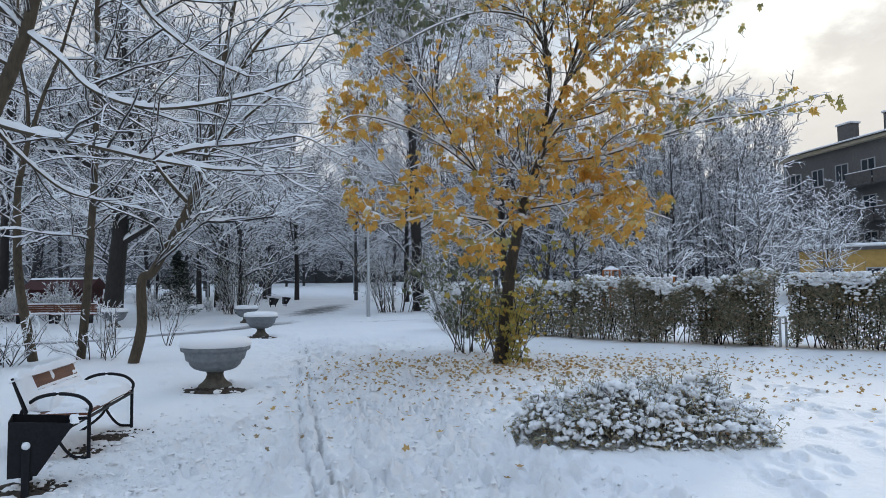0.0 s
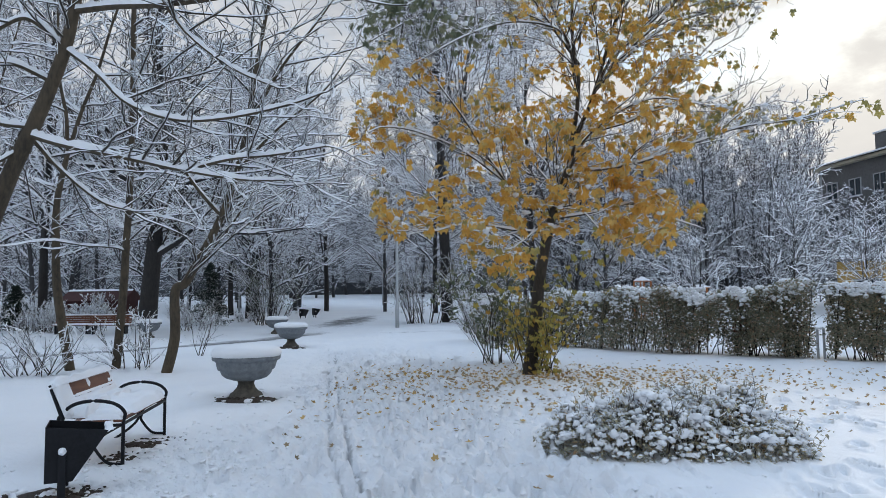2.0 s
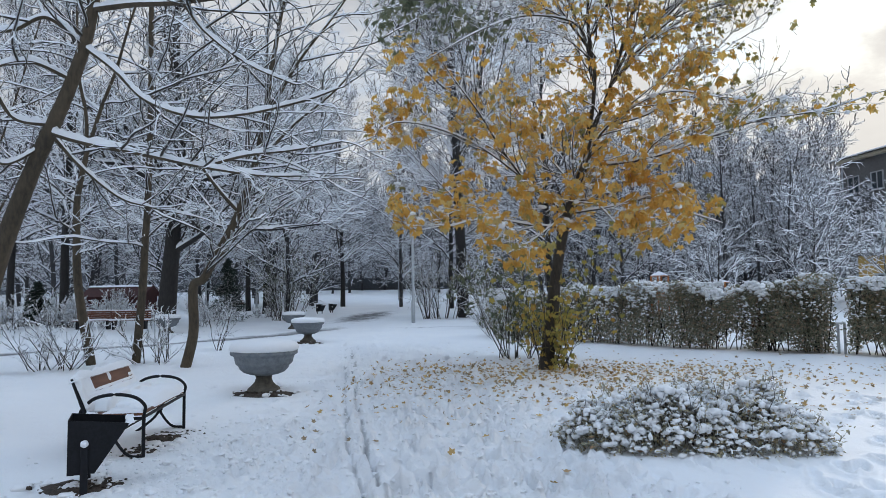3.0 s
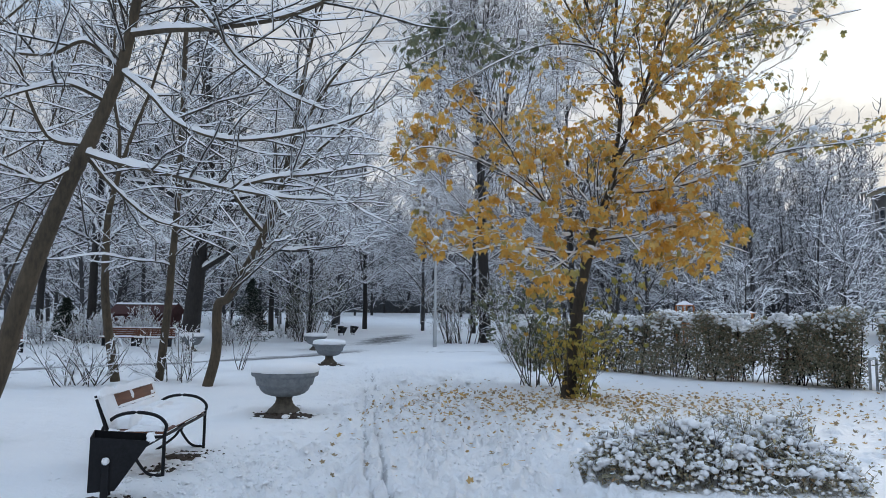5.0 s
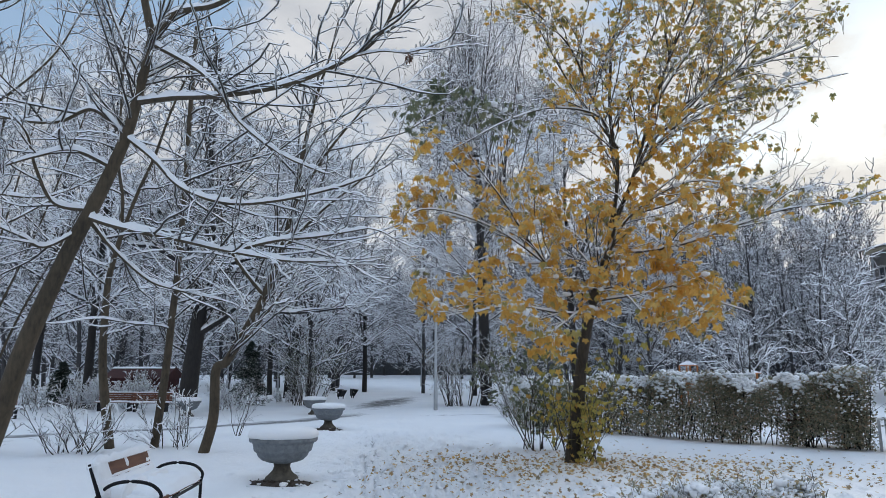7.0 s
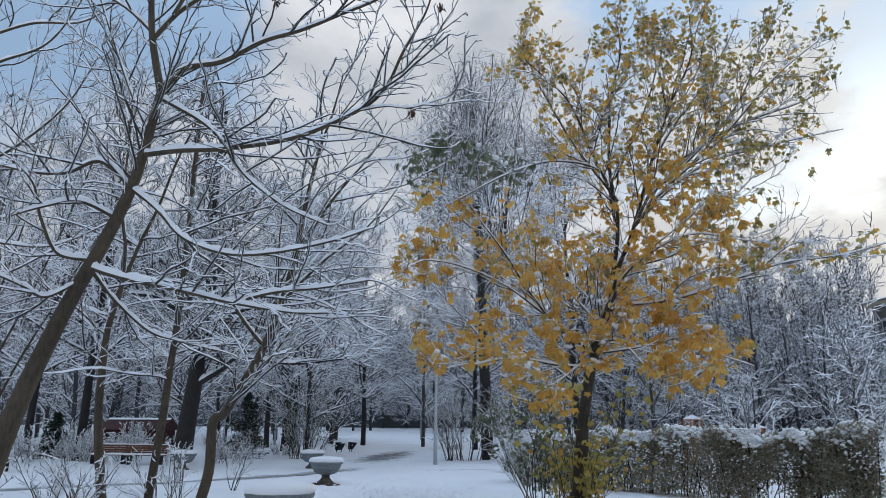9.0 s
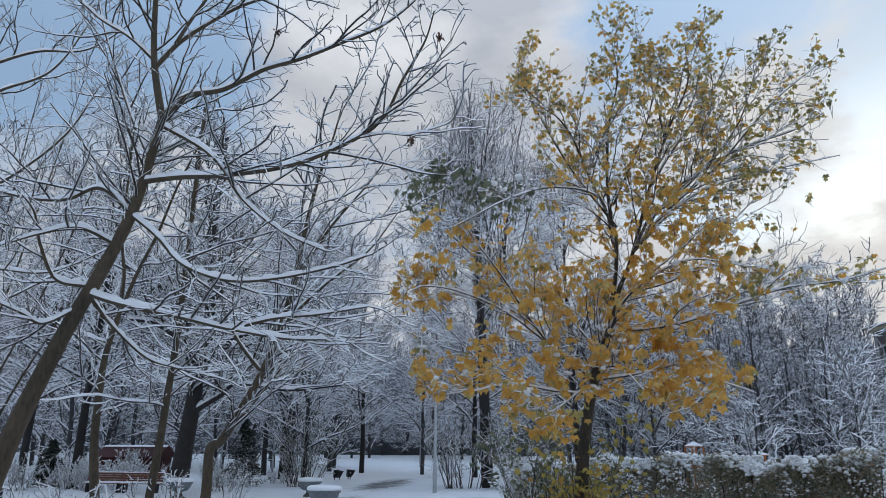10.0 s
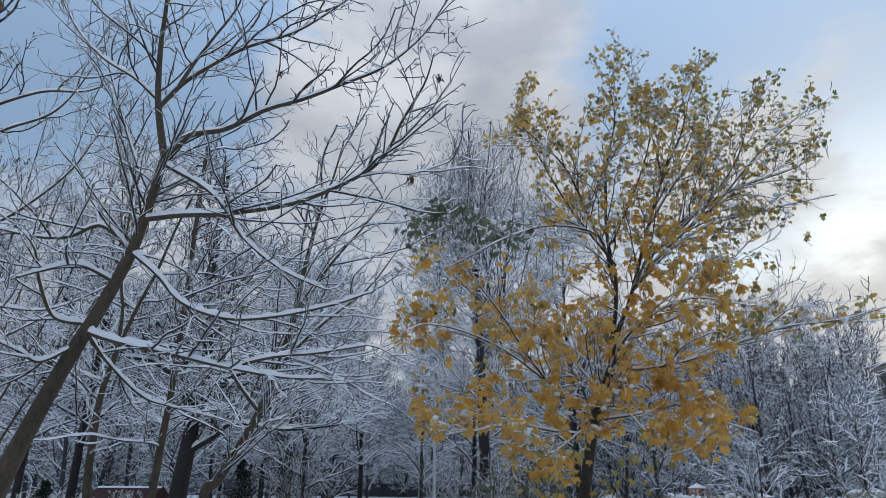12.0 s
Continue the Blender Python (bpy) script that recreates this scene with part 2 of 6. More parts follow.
def snowy_twigs(name, dark, light, bare):
    """Thin twigs with snow on whatever side looks upwards."""
    m, nodes, links, b = material(name, 0.75)
    g, apart = nodes.new("ShaderNodeNewGeometry"), nodes.new("ShaderNodeSeparateXYZ")
    links.new(g.outputs["Normal"], apart.inputs[0])
    n = noise_node(nodes, links, 5, 3)
    add = nodes.new("ShaderNodeMath")
    add.operation = "MULTIPLY_ADD"
    links.new(n.outputs["Fac"], add.inputs[0])
    add.inputs[1].default_value = 0.8
    links.new(apart.outputs[2], add.inputs[2])
    cut = nodes.new("ShaderNodeMapRange")
    cut.inputs["From Min"].default_value, cut.inputs["From Max"].default_value = bare, bare + 0.16
    links.new(add.outputs[0], cut.inputs["Value"])
    bark = ramp(nodes, links, n.outputs["Fac"], (0.35, dark), (0.65, light))
    mix = nodes.new("ShaderNodeMix")
    mix.data_type = "RGBA"
    links.new(cut.outputs[0], mix.inputs[0])
    links.new(bark.outputs[0], mix.inputs[6])
    mix.inputs[7].default_value = (0.84, 0.86, 0.90, 1)
    links.new(mix.outputs[2], b.inputs["Base Color"])
    return m


SNOWY_TWIG = snowy_twigs("snow_topped_twigs", (0.022, 0.019, 0.018), (0.055, 0.047, 0.043), 0.22)
# tone and snow share of the two far kinds carry blue-grey haze too
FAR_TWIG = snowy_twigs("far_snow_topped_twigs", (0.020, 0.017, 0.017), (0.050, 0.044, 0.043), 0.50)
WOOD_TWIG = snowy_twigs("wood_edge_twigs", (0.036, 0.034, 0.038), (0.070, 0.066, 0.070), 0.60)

# ---- mesh helpers ----
def mesh_of(name, verts, quads, mats, smooth=True, index=None):
    """A mesh from arrays of corners and of faces with three or four corners."""
    verts, quads = np.asarray(verts, dtype=np.float32), np.asarray(quads, dtype=np.int32)
    me = bpy.data.meshes.new(name)
    n, k = quads.shape
    me.vertices.add(len(verts))
    me.vertices.foreach_set("co", verts.ravel())
    me.loops.add(n * k)
    me.loops.foreach_set("vertex_index", quads.ravel())
    me.polygons.add(n)
    me.polygons.foreach_set("loop_start", np.arange(0, n * k, k, dtype=np.int32))
    me.polygons.foreach_set("use_smooth", np.full(n, smooth))
    for m in mats if isinstance(mats, (list, tuple)) else [mats]:
        me.materials.append(m)
    if index is not None:
        me.polygons.foreach_set("material_index", np.asarray(index, dtype=np.int32))
    me.update(calc_edges=True)
    return me


def thing(name, label, category, at=None, group="", kind=""):
    ob = new(name)
    ob.empty_display_size = 0.2
    if at is not None:
        ob.matrix_basis = at
    return tagged(ob, label, category, group, kind)


def piece(name, me, parent, label="", kind=""):
    ob = new(name, me)
    ob.parent = parent
    return tagged(ob, label, kind=kind)


def part(name, bm, mat, parent, label="", smooth=False):
    me = bpy.data.meshes.new(name)
    for f in bm.faces:
        f.smooth = smooth
    bm.to_mesh(me)
    bm.free()
    me.materials.append(mat)
    return piece(name, me, parent, label)


def add_box(bm, x0, x1, y0, y1, z0, z1, m=None, bevel=0.0):
    got = bmesh.ops.create_cube(bm, size=1.0, matrix=Matrix.LocRotScale(((x0 + x1) / 2, (y0 + y1) / 2, (z0 + z1) / 2), None, (x1 - x0, y1 - y0, z1 - z0)))
    verts = got["verts"]
    if bevel:
        edges = list({e for v in verts for e in v.link_edges})
        made = bmesh.ops.bevel(bm, geom=edges, offset=bevel, segments=1, affect="EDGES")
        verts = list({v for f in made["faces"] for v in f.verts} | {v for v in verts if v.is_valid})
    if m is not None:
        bmesh.ops.transform(bm, matrix=m, verts=[v for v in verts if v.is_valid])


def box(*size, m=None, bevel=0.0):
    bm = bmesh.new()
    add_box(bm, *size, m=m, bevel=bevel)
    return bm


def lathe(profile, sides=40, wobble=0.0, seed=0):
    bm = bmesh.new()
    rings = []
    for r, z in profile:
        rings.append([bm.verts.new((r * math.cos(a), r * math.sin(a), z)) for a in np.linspace(0, 2 * math.pi, sides, endpoint=False)])
    for a, b in zip(rings, rings[1:]):
        for i in range(sides):
            bm.faces.new((a[i], a[(i + 1) % sides], b[(i + 1) % sides], b[i]))
    for ring, flip in ((rings[0], True), (rings[-1], False)):
        bm.faces.new(ring[::-1] if flip else ring)
    if wobble:
        for v in bm.verts:
            v.co += Vector(noise.noise_vector(v.co * 6 + Vector((seed, 0, 0)))) * wobble
    return bm


def smooth_line(points, n):
    """n points on a smooth curve through the given ones."""
    p = np.asarray(points, dtype=float)
    p = np.vstack([2 * p[0] - p[1], p, 2 * p[-1] - p[-2]])
    u = np.linspace(0, len(p) - 3 - 1e-6, n)
    i, f = u.astype(int), (u % 1)[:, None]
    a, b, c, d = p[i], p[i + 1], p[i + 2], p[i + 3]
    return 0.5 * (2 * b + (c - a) * f + (2 * a - 5 * b + 4 * c - d) * f ** 2 + (3 * b - a - 3 * c + d) * f ** 3)


def frames_of(pts):
    t = np.gradient(pts, axis=1)
    t /= np.linalg.norm(t, axis=2, keepdims=True) + 1e-9
    up = np.zeros_like(t)
    up[..., 2] = 1
    steep = np.abs(t[:, :, 2:3]).max(axis=1, keepdims=True) > 0.97
    up = np.where(steep, np.array([0.0, 1.0, 0.0]), up)
    side = np.cross(t, up)
    side /= np.linalg.norm(side, axis=2, keepdims=True) + 1e-9
    return t, side, np.cross(side, t)


def strips(rows, closed):
    """Corners (m, n, k, 3) joined into faces along n and across k."""
    m, n, k, _ = rows.shape
    idx = np.arange(m * n * k).reshape(m, n, k)
    nxt = np.roll(idx, -1, axis=2) if closed else idx[:, :, 1:]
    cur = idx if closed else idx[:, :, :-1]
    q = np.stack([cur[:, :-1], nxt[:, :-1], nxt[:, 1:], cur[:, 1:]], axis=-1)
    return rows.reshape(-1, 3), q.reshape(-1, 4)


def tubes(pts, rad, sides):
    t, side, up = frames_of(pts)
    a = np.linspace(0, 2 * math.pi, sides, endpoint=False) + math.pi / 2
    rows = pts[:, :, None] + rad[:, :, None, None] * (np.cos(a)[:, None] * side[:, :, None] + np.sin(a)[:, None] * up[:, :, None])
    return strips(rows, True)


def snow_caps(pts, rad, rng, amount, wide):
    """Snow that lies along the upper side of each branch, thicker where it runs level."""
    t, side, up = frames_of(pts)
    level = np.sqrt(np.clip(1 - t[:, :, 2] ** 2, 0, 1)) ** 1.15
    lump = rng.uniform(0.45, 1.45, pts.shape[:2])
    high = level * lump * (amount * 0.55 + np.minimum(rad * 0.75, amount * 1.1))
    half = (rad * 0.92 + amount * wide) * np.clip(level * 1.35, 0, 1)
    high[:, -1] *= 0.3
    rad_up = rad[:, :, None, None]
    z = np.array([0, 0, 1.0])
    if wide > 0.3:
        cross = [(-1, 0.15, 0), (0, 0.8, 1), (1, 0.15, 0)]
    else:
        cross = [(-0.95, 0.1, 0.0), (-0.85, 0.5, 0.65), (0, 0.9, 1.0), (0.85, 0.5, 0.65), (0.95, 0.1, 0.0)]
    rows = np.stack([pts + side * (half * x)[..., None] + up * (rad * r)[..., None] + (z * 0.7 + up * 0.3) * (high * s)[..., None] for x, r, s in cross], axis=2)
    return strips(rows, False)


def prisms(pts, rad, rng, amount):
    """Thin branches seen from afar: three-sided with a ridge of snow on top."""
    t, side, up = frames_of(pts)
    level = np.clip(np.sqrt(np.clip(1 - t[:, :, 2] ** 2, 0, 1)) * 1.3, 0.35, 1) * rng.uniform(0.6, 1.4, pts.shape[:2]) * np.linspace(1.15, 0.55, pts.shape[1])[None]
    half = (rad * 0.9 + amount * 0.38 * level)[..., None]
    low, top = up * (rad * 0.7)[..., None], up * (rad + amount * 1.2 * level)[..., None]
    if pts.shape[1] > 3:
        return strips(np.stack([pts + side * half, pts + top, pts - side * half, pts - low * 1.6], axis=2), True)
    return strips(np.stack([pts + side * half - low, pts + top, pts - side * half - low], axis=2), True)


def joined(blocks):
    verts, quads, base = [], [], 0
    for v, q in blocks:
        verts.append(v)
        quads.append(q + base)
        base += len(v)
    return np.vstack(verts), np.vstack(quads)


def runs(rng, p, d, length, r0, n, jitter, lift, taper=0.35):
    """Grow one branch from each start p along d: arrays of points and radii."""
    m = len(p)
    pts = np.empty((m, n, 3))
    pts[:, 0] = p
    d = d / (np.linalg.norm(d, axis=1, keepdims=True) + 1e-9)
    step = (np.asarray(length) / (n - 1))[:, None]
    for i in range(1, n):
        d = d + rng.normal(0, jitter, (m, 3)) + np.array([0, 0, lift])
        d /= np.linalg.norm(d, axis=1, keepdims=True)
        pts[:, i] = pts[:, i - 1] + d * step
    return pts, np.asarray(r0)[:, None] * np.linspace(1, taper, n)[None]


def shoots(rng, pts, rad, k, f0, f1, angle, reach, fork=0.62, least=0.004):
    """k starts on each branch: where, which way, how long, how thick."""
    m, n, _ = pts.shape
    f = np.linspace(f0, f1, k)[None] + rng.uniform(-0.5, 0.5, (m, k)) * (f1 - f0) / k
    u = np.clip(f, 0, 0.999) * (n - 1)
    i, w = u.astype(int), (u % 1)[..., None]
    rows = np.arange(m)[:, None]
    p = pts[rows, i] * (1 - w) + pts[rows, i + 1] * w
    t = pts[rows, i + 1] - pts[rows, i]
    t /= np.linalg.norm(t, axis=2, keepdims=True) + 1e-9
    other = rng.normal(0, 1, (m, k, 3))
    other -= (other * t).sum(2, keepdims=True) * t
    other /= np.linalg.norm(other, axis=2, keepdims=True) + 1e-9
    a = np.radians(angle) * rng.uniform(0.7, 1.3, (m, k, 1))
    d = t * np.cos(a) + other * np.sin(a)
    span = np.linalg.norm(np.diff(pts, axis=1), axis=2).sum(1)[:, None]
    length = span * reach * (1.1 - 0.55 * f) * rng.uniform(0.6, 1.3, (m, k))
    r = np.maximum((rad[rows, i] * (1 - w[..., 0]) + rad[rows, i + 1] * w[..., 0]) * fork, least)
    return p.reshape(-1, 3), d.reshape(-1, 3), length.ravel(), r.ravel()


def limb(store, r0, r1, *points):
    n = 9 * len(points)
    store.append((smooth_line(points, n)[None], np.linspace(r0, r1, n)[None]))


def wood_mesh(name, levels, sides, mat):
    return mesh_of(name, *joined([tubes(p, r, s) for (p, r), s in zip(levels, sides)]), mat)


def snow_mesh(name, levels, rng, amount, wide):
    return mesh_of(name, *joined([snow_caps(p, r, rng, a, w) for (p, r), a, w in zip(levels, amount, wide)]), SNOW)


def scatter_shape(shape, faces, at, turn, size):
    """Copies of a small shape: corners (k, 3) at each place, turned by (m, 3, 3), sized by (m,)."""
    v = np.einsum("mij,kj->mki", turn, shape) * np.asarray(size)[:, None, None] + at[:, None]
    base = (np.arange(len(at)) * len(shape))[:, None, None]
    return v.reshape(-1, 3), (faces[None] + base).reshape(-1, faces.shape[1])


def turns(rng, m, tilt=1.0):
    """Random turns about the upright, then a lean of up to about tilt radians."""
    a, b, c = rng.uniform(0, 2 * math.pi, m), rng.normal(0, tilt, m), rng.uniform(0, 2 * math.pi, m)
    o, z = np.ones(m), np.zeros(m)
    def about_z(q):
        return np.stack([np.cos(q), -np.sin(q), z, np.sin(q), np.cos(q), z, z, z, o], 1).reshape(m, 3, 3)
    x = np.stack([o, z, z, z, np.cos(b), -np.sin(b), z, np.sin(b), np.cos(b)], 1).reshape(m, 3, 3)
    return about_z(a) @ x @ about_z(c)


def leaf_shape():
    """A five-lobed leaf with drooping tips and a folded midrib, one long, its stalk at the origin."""
    tips = [(-150, 0.40), (-118, 0.58), (-90, 0.47), (-56, 0.86), (-28, 0.58), (0, 1.0), (28, 0.58), (56, 0.86), (90, 0.47), (118, 0.58), (150, 0.40)]
    pts = [(0, 0.32, 0.0)]
    for a, r in tips:
        x, y = r * 0.62 * math.sin(radians(a)), 0.32 + r * 0.62 * math.cos(radians(a))
        pts.append((x, y, 0.10 * abs(x) - 0.24 * r * r))
    faces = [(0, i, i + 1) for i in range(1, len(tips))]
    return np.array(pts), np.array(faces)


def oval_leaf():
    return np.array([(0, 0, 0), (0.26, 0.45, 0.06), (0, 1, -0.12), (-0.26, 0.45, 0.06)], dtype=float), np.array([(0, 1, 2), (0, 2, 3)])


def clump_shape(level=1):
    bm = bmesh.new()
    bmesh.ops.create_icosphere(bm, subdivisions=level, radius=1.0)
    v, f = np.array([p.co[:] for p in bm.verts]), np.array([[c.index for c in q.verts] for q in bm.faces])
    bm.free()
    return v, f


def clumps(rng, at, size, flat=0.6, level=1, rag=0.22):
    """Lumps of snow, each with its own dents."""
    v, f = clump_shape(level)
    m = len(at)
    s = v[None] * (1 + rng.normal(0, rag, (m, len(v), 1))) * np.array([1, 1, flat]) * rng.uniform(0.7, 1.3, (m, 1, 3))
    s = s * np.asarray(size)[:, None, None] + at[:, None]
    return s.reshape(-1, 3), (f[None] + (np.arange(m) * len(v))[:, None, None]).reshape(-1, 3)


def ground_z(x, y):
    """The lie of the land: level in front, rising gently behind the crossing path."""
    y = np.asarray(y, dtype=float) + 0 * np.asarray(x, dtype=float)
    d = np.clip(y - 35, 0, 45)
    return 0.0005 * d ** 2 + 0.045 * np.clip(y - 80, 0, 70)


def on_ground(x, y, dz=0.0, rz=0.0):
    return pose(x, y, float(ground_z(x, y)) + dz, 0, 0, rz)

# ---- the ground: one sheet of snow, its grid finest near the camera and ahead ----
def path_x(y):
    """The middle of the trodden way from the front to the crossing path."""
    return np.interp(y, [0, 4, 7, 11, 17, 23, 31, 40, 48, 60, 110], [0.3, 0.1, -0.45, -1.10, -2.1, -3.2, -4.9, -6.9, -8.4, -9.6, -15.0])


def track_x(y):
    """A narrow wheel track along the left side of the way."""
    return np.interp(y, [0, 4.5, 6.45, 8.17, 11.93, 17.5, 22.4, 27], [0.1, -0.62, -1.10, -1.55, -2.36, -3.49, -4.69, -6.0])


def sledge_x(y):
    """The second rut, further right."""
    return np.interp(y, [0, 5.2, 5.8, 7.4, 8.5, 12.2, 17.2, 24], [0.5, -0.46, -0.64, -1.0, -1.30, -2.15, -3.25, -4.7])


def build_ground():
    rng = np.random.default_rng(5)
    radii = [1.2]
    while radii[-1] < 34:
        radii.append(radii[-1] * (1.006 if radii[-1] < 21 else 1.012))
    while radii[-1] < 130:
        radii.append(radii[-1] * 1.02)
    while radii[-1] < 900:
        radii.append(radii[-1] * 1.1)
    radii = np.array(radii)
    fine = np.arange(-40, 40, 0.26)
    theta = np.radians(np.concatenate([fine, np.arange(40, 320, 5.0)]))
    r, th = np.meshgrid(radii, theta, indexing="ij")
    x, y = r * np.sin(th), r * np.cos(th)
    z = ground_z(x, y)
    # swells and grain of the fallen snow
    def waves(scale, seed, count=14):
        g = np.random.default_rng(seed)
        out = np.zeros_like(x)
        for _ in range(count):
            a, s, ph = g.uniform(0, math.pi), scale * g.uniform(0.6, 1.6), g.uniform(0, 6.28)
            out += np.sin((x * math.cos(a) + y * math.sin(a)) * 2 * math.pi / s + ph)
        return out / math.sqrt(count)
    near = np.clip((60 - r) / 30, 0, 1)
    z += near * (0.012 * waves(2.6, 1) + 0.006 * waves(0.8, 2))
    off = x - path_x(y)
    trodden = np.exp(-(off / (1.35 + 0.035 * y)) ** 4) * (y > 0) * (y < 45)
    z += near * trodden * (0.022 * waves(0.36, 3, 20) + 0.034 * np.abs(waves(0.22, 31, 22)) + 0.012 * waves(0.13, 32, 22) - 0.065)
    # ruts left by wheels and a sledge
    ruts = np.zeros_like(x)
    for line, dx, depth, w in ((track_x, 0.0, 0.056, 0.032), (track_x, -0.18, 0.048, 0.032), (sledge_x, 0.0, 0.022, 0.035), (sledge_x, 0.34, 0.016, 0.040)):
        d = x - line(y) - dx - 0.03 * np.sin(y * 1.7 + dx * 5) - 0.012 * np.sin(y * 5.3 + dx * 9)
        ruts += depth * 20 * np.exp(-(d / w) ** 2) * (y > 3) * np.clip((25 - y) / 4, 0, 1)
        rut = ((y > 1) & (y < 26)) * near
        z -= rut * depth * np.exp(-(d / w) ** 2)
        z += rut * depth * 0.5 * np.exp(-((np.abs(d) - 2.0 * w) / w) ** 2)
    # footprints along the way and a few strays
    step_r, fine_n = math.log(1.006), len(fine)
    for i in range(2100):
        yy = rng.uniform(1.6, 24) if i < 1800 else rng.uniform(2, 12)
        xx = path_x(yy) + rng.normal(0, 0.85 + 0.03 * yy) + 0.25 if i < 1800 else rng.uniform(-2.8, 5.5)
        rr, tt = math.hypot(xx, yy), math.degrees(math.atan2(xx, yy))
        if rr < 1.6 or abs(tt) > 38 or (1.0 < xx < 3.9 and 6.4 < yy < 9.2) or math.hypot(xx + 3.68, yy - 10.96) < 0.9:
            continue
        i0 = int(math.log(rr / 1.2) / step_r)
        span_r, span_t = int(0.36 / (rr * step_r)) + 2, int(math.degrees(0.36 / rr) / 0.26) + 2
        j0 = int((tt + 40) / 0.26)
        sl = (slice(max(i0 - span_r, 0), i0 + span_r), slice(max(j0 - span_t, 0), min(j0 + span_t, fine_n)))
        ang = rng.normal(-0.12, 0.35)
        dx, dy = x[sl] - xx, y[sl] - yy
        u, v = dx * math.cos(ang) + dy * math.sin(ang), -dx * math.sin(ang) + dy * math.cos(ang)
        q = (u / 0.055) ** 2 + (v / 0.14) ** 2
        deep = rng.uniform(0.03, 0.085)
        z[sl] += -deep * np.exp(-q ** 2.5) + deep * 0.55 * np.exp(-((np.sqrt(q) - 1.5) / 0.4) ** 2)
    # kicked-up crumbs near the bench
    mess = np.exp(-((x + 2.5) / 1.0) ** 2 - ((y - 6.5) / 1.6) ** 2)
    z += mess * (0.036 * np.abs(waves(0.20, 7, 24)) + 0.018 * waves(0.12, 17, 24) + 0.01 * waves(0.5, 8))
    # hollows under the urns, drifts at the bush
    for ux, uy in ((-3.68, 10.96), (-6.14, 22.69)):
        z -= 0.03 * np.exp(-((x - ux) ** 2 + (y - uy) ** 2) / 0.45 ** 2)
    z += 0.09 * np.exp(-((x - 2.0) / 2.0) ** 2 - ((y - 6.92) / 1.3) ** 2)
    # the crossing path with its low edge, and slush where it is wet
    cx = np.interp(y, [14, 18.5, 24, 28, 32.5, 38, 46, 56], [-20.5, -14.3, -9.9, -8.3, -7.4, -7.6, -8.4, -9.2])
    across = (x - cx) * 0.75
    wear_shade = np.exp(-(across / 0.5) ** 2) * 1.15 * np.clip((y - 14) / 4, 0, 1) * np.clip((36 - y) / 6, 0, 1)
    wear_shade += (1.35 + 0.5 * waves(1.3, 41)) * np.exp(-((x + 8.6 + 0.02 * (y - 48)) / 1.4) ** 2) * np.exp(-((y - 48) / 8) ** 2)
    wear_shade += 0.6 * np.exp(-((y - 33.0 - 0.12 * (x + 2)) / 0.5) ** 2) * np.exp(-((x + 1.5) / 3.4) ** 4)
    wear_shade += 0.03 * trodden * np.exp(-((y - 13) / 9) ** 2) * np.exp(-((off + 0.1) / 0.5) ** 2)
    # ruts: thin snow, and groove shade put into the colour on this coarse grid
    wear_shade += 0.64 * ruts * np.clip(1.0 + 0.35 * waves(0.7, 43), 0.4, 1.3)
    wear_shade += 0.34 * mess ** 1.5 * np.clip(waves(0.5, 9) * 0.5, 0, 1)
    z -= np.where(y > 12, 0.05 * np.exp(-(across / 0.22) ** 2) * np.clip((36 - y) / 6, 0, 1), 0)
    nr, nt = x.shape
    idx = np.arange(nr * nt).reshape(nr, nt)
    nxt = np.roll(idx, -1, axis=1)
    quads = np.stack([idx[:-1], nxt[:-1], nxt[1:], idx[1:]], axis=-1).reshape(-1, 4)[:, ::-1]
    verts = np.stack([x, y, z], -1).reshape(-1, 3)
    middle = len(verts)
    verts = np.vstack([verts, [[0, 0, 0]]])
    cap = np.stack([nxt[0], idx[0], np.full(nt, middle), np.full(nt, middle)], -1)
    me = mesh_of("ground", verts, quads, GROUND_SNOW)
    tri = bmesh.new()
    tri.from_mesh(me)
    tri.verts.ensure_lookup_table()
    for a, b, c, _ in cap:
        tri.faces.new((tri.verts[b], tri.verts[a], tri.verts[c])).smooth = True
    tri.to_mesh(me)
    tri.free()
    stirred = np.clip(trodden * np.clip((30 - y) / 12, 0, 1) + mess * 1.3, 0, 1)
    layer = me.attributes.new("tread", "FLOAT", "POINT")
    layer.data.foreach_set("value", np.append(stirred.ravel(), 0).astype(np.float32))
    layer = me.attributes.new("wear_shade", "FLOAT", "POINT")
    layer.data.foreach_set("value", np.append(np.clip(wear_shade, 0, 1).ravel(), 0).astype(np.float32))
    return tagged(new("ground", me), "trodden fresh snow with footprints and wheel ruts", "snow", kind="structure")


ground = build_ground()


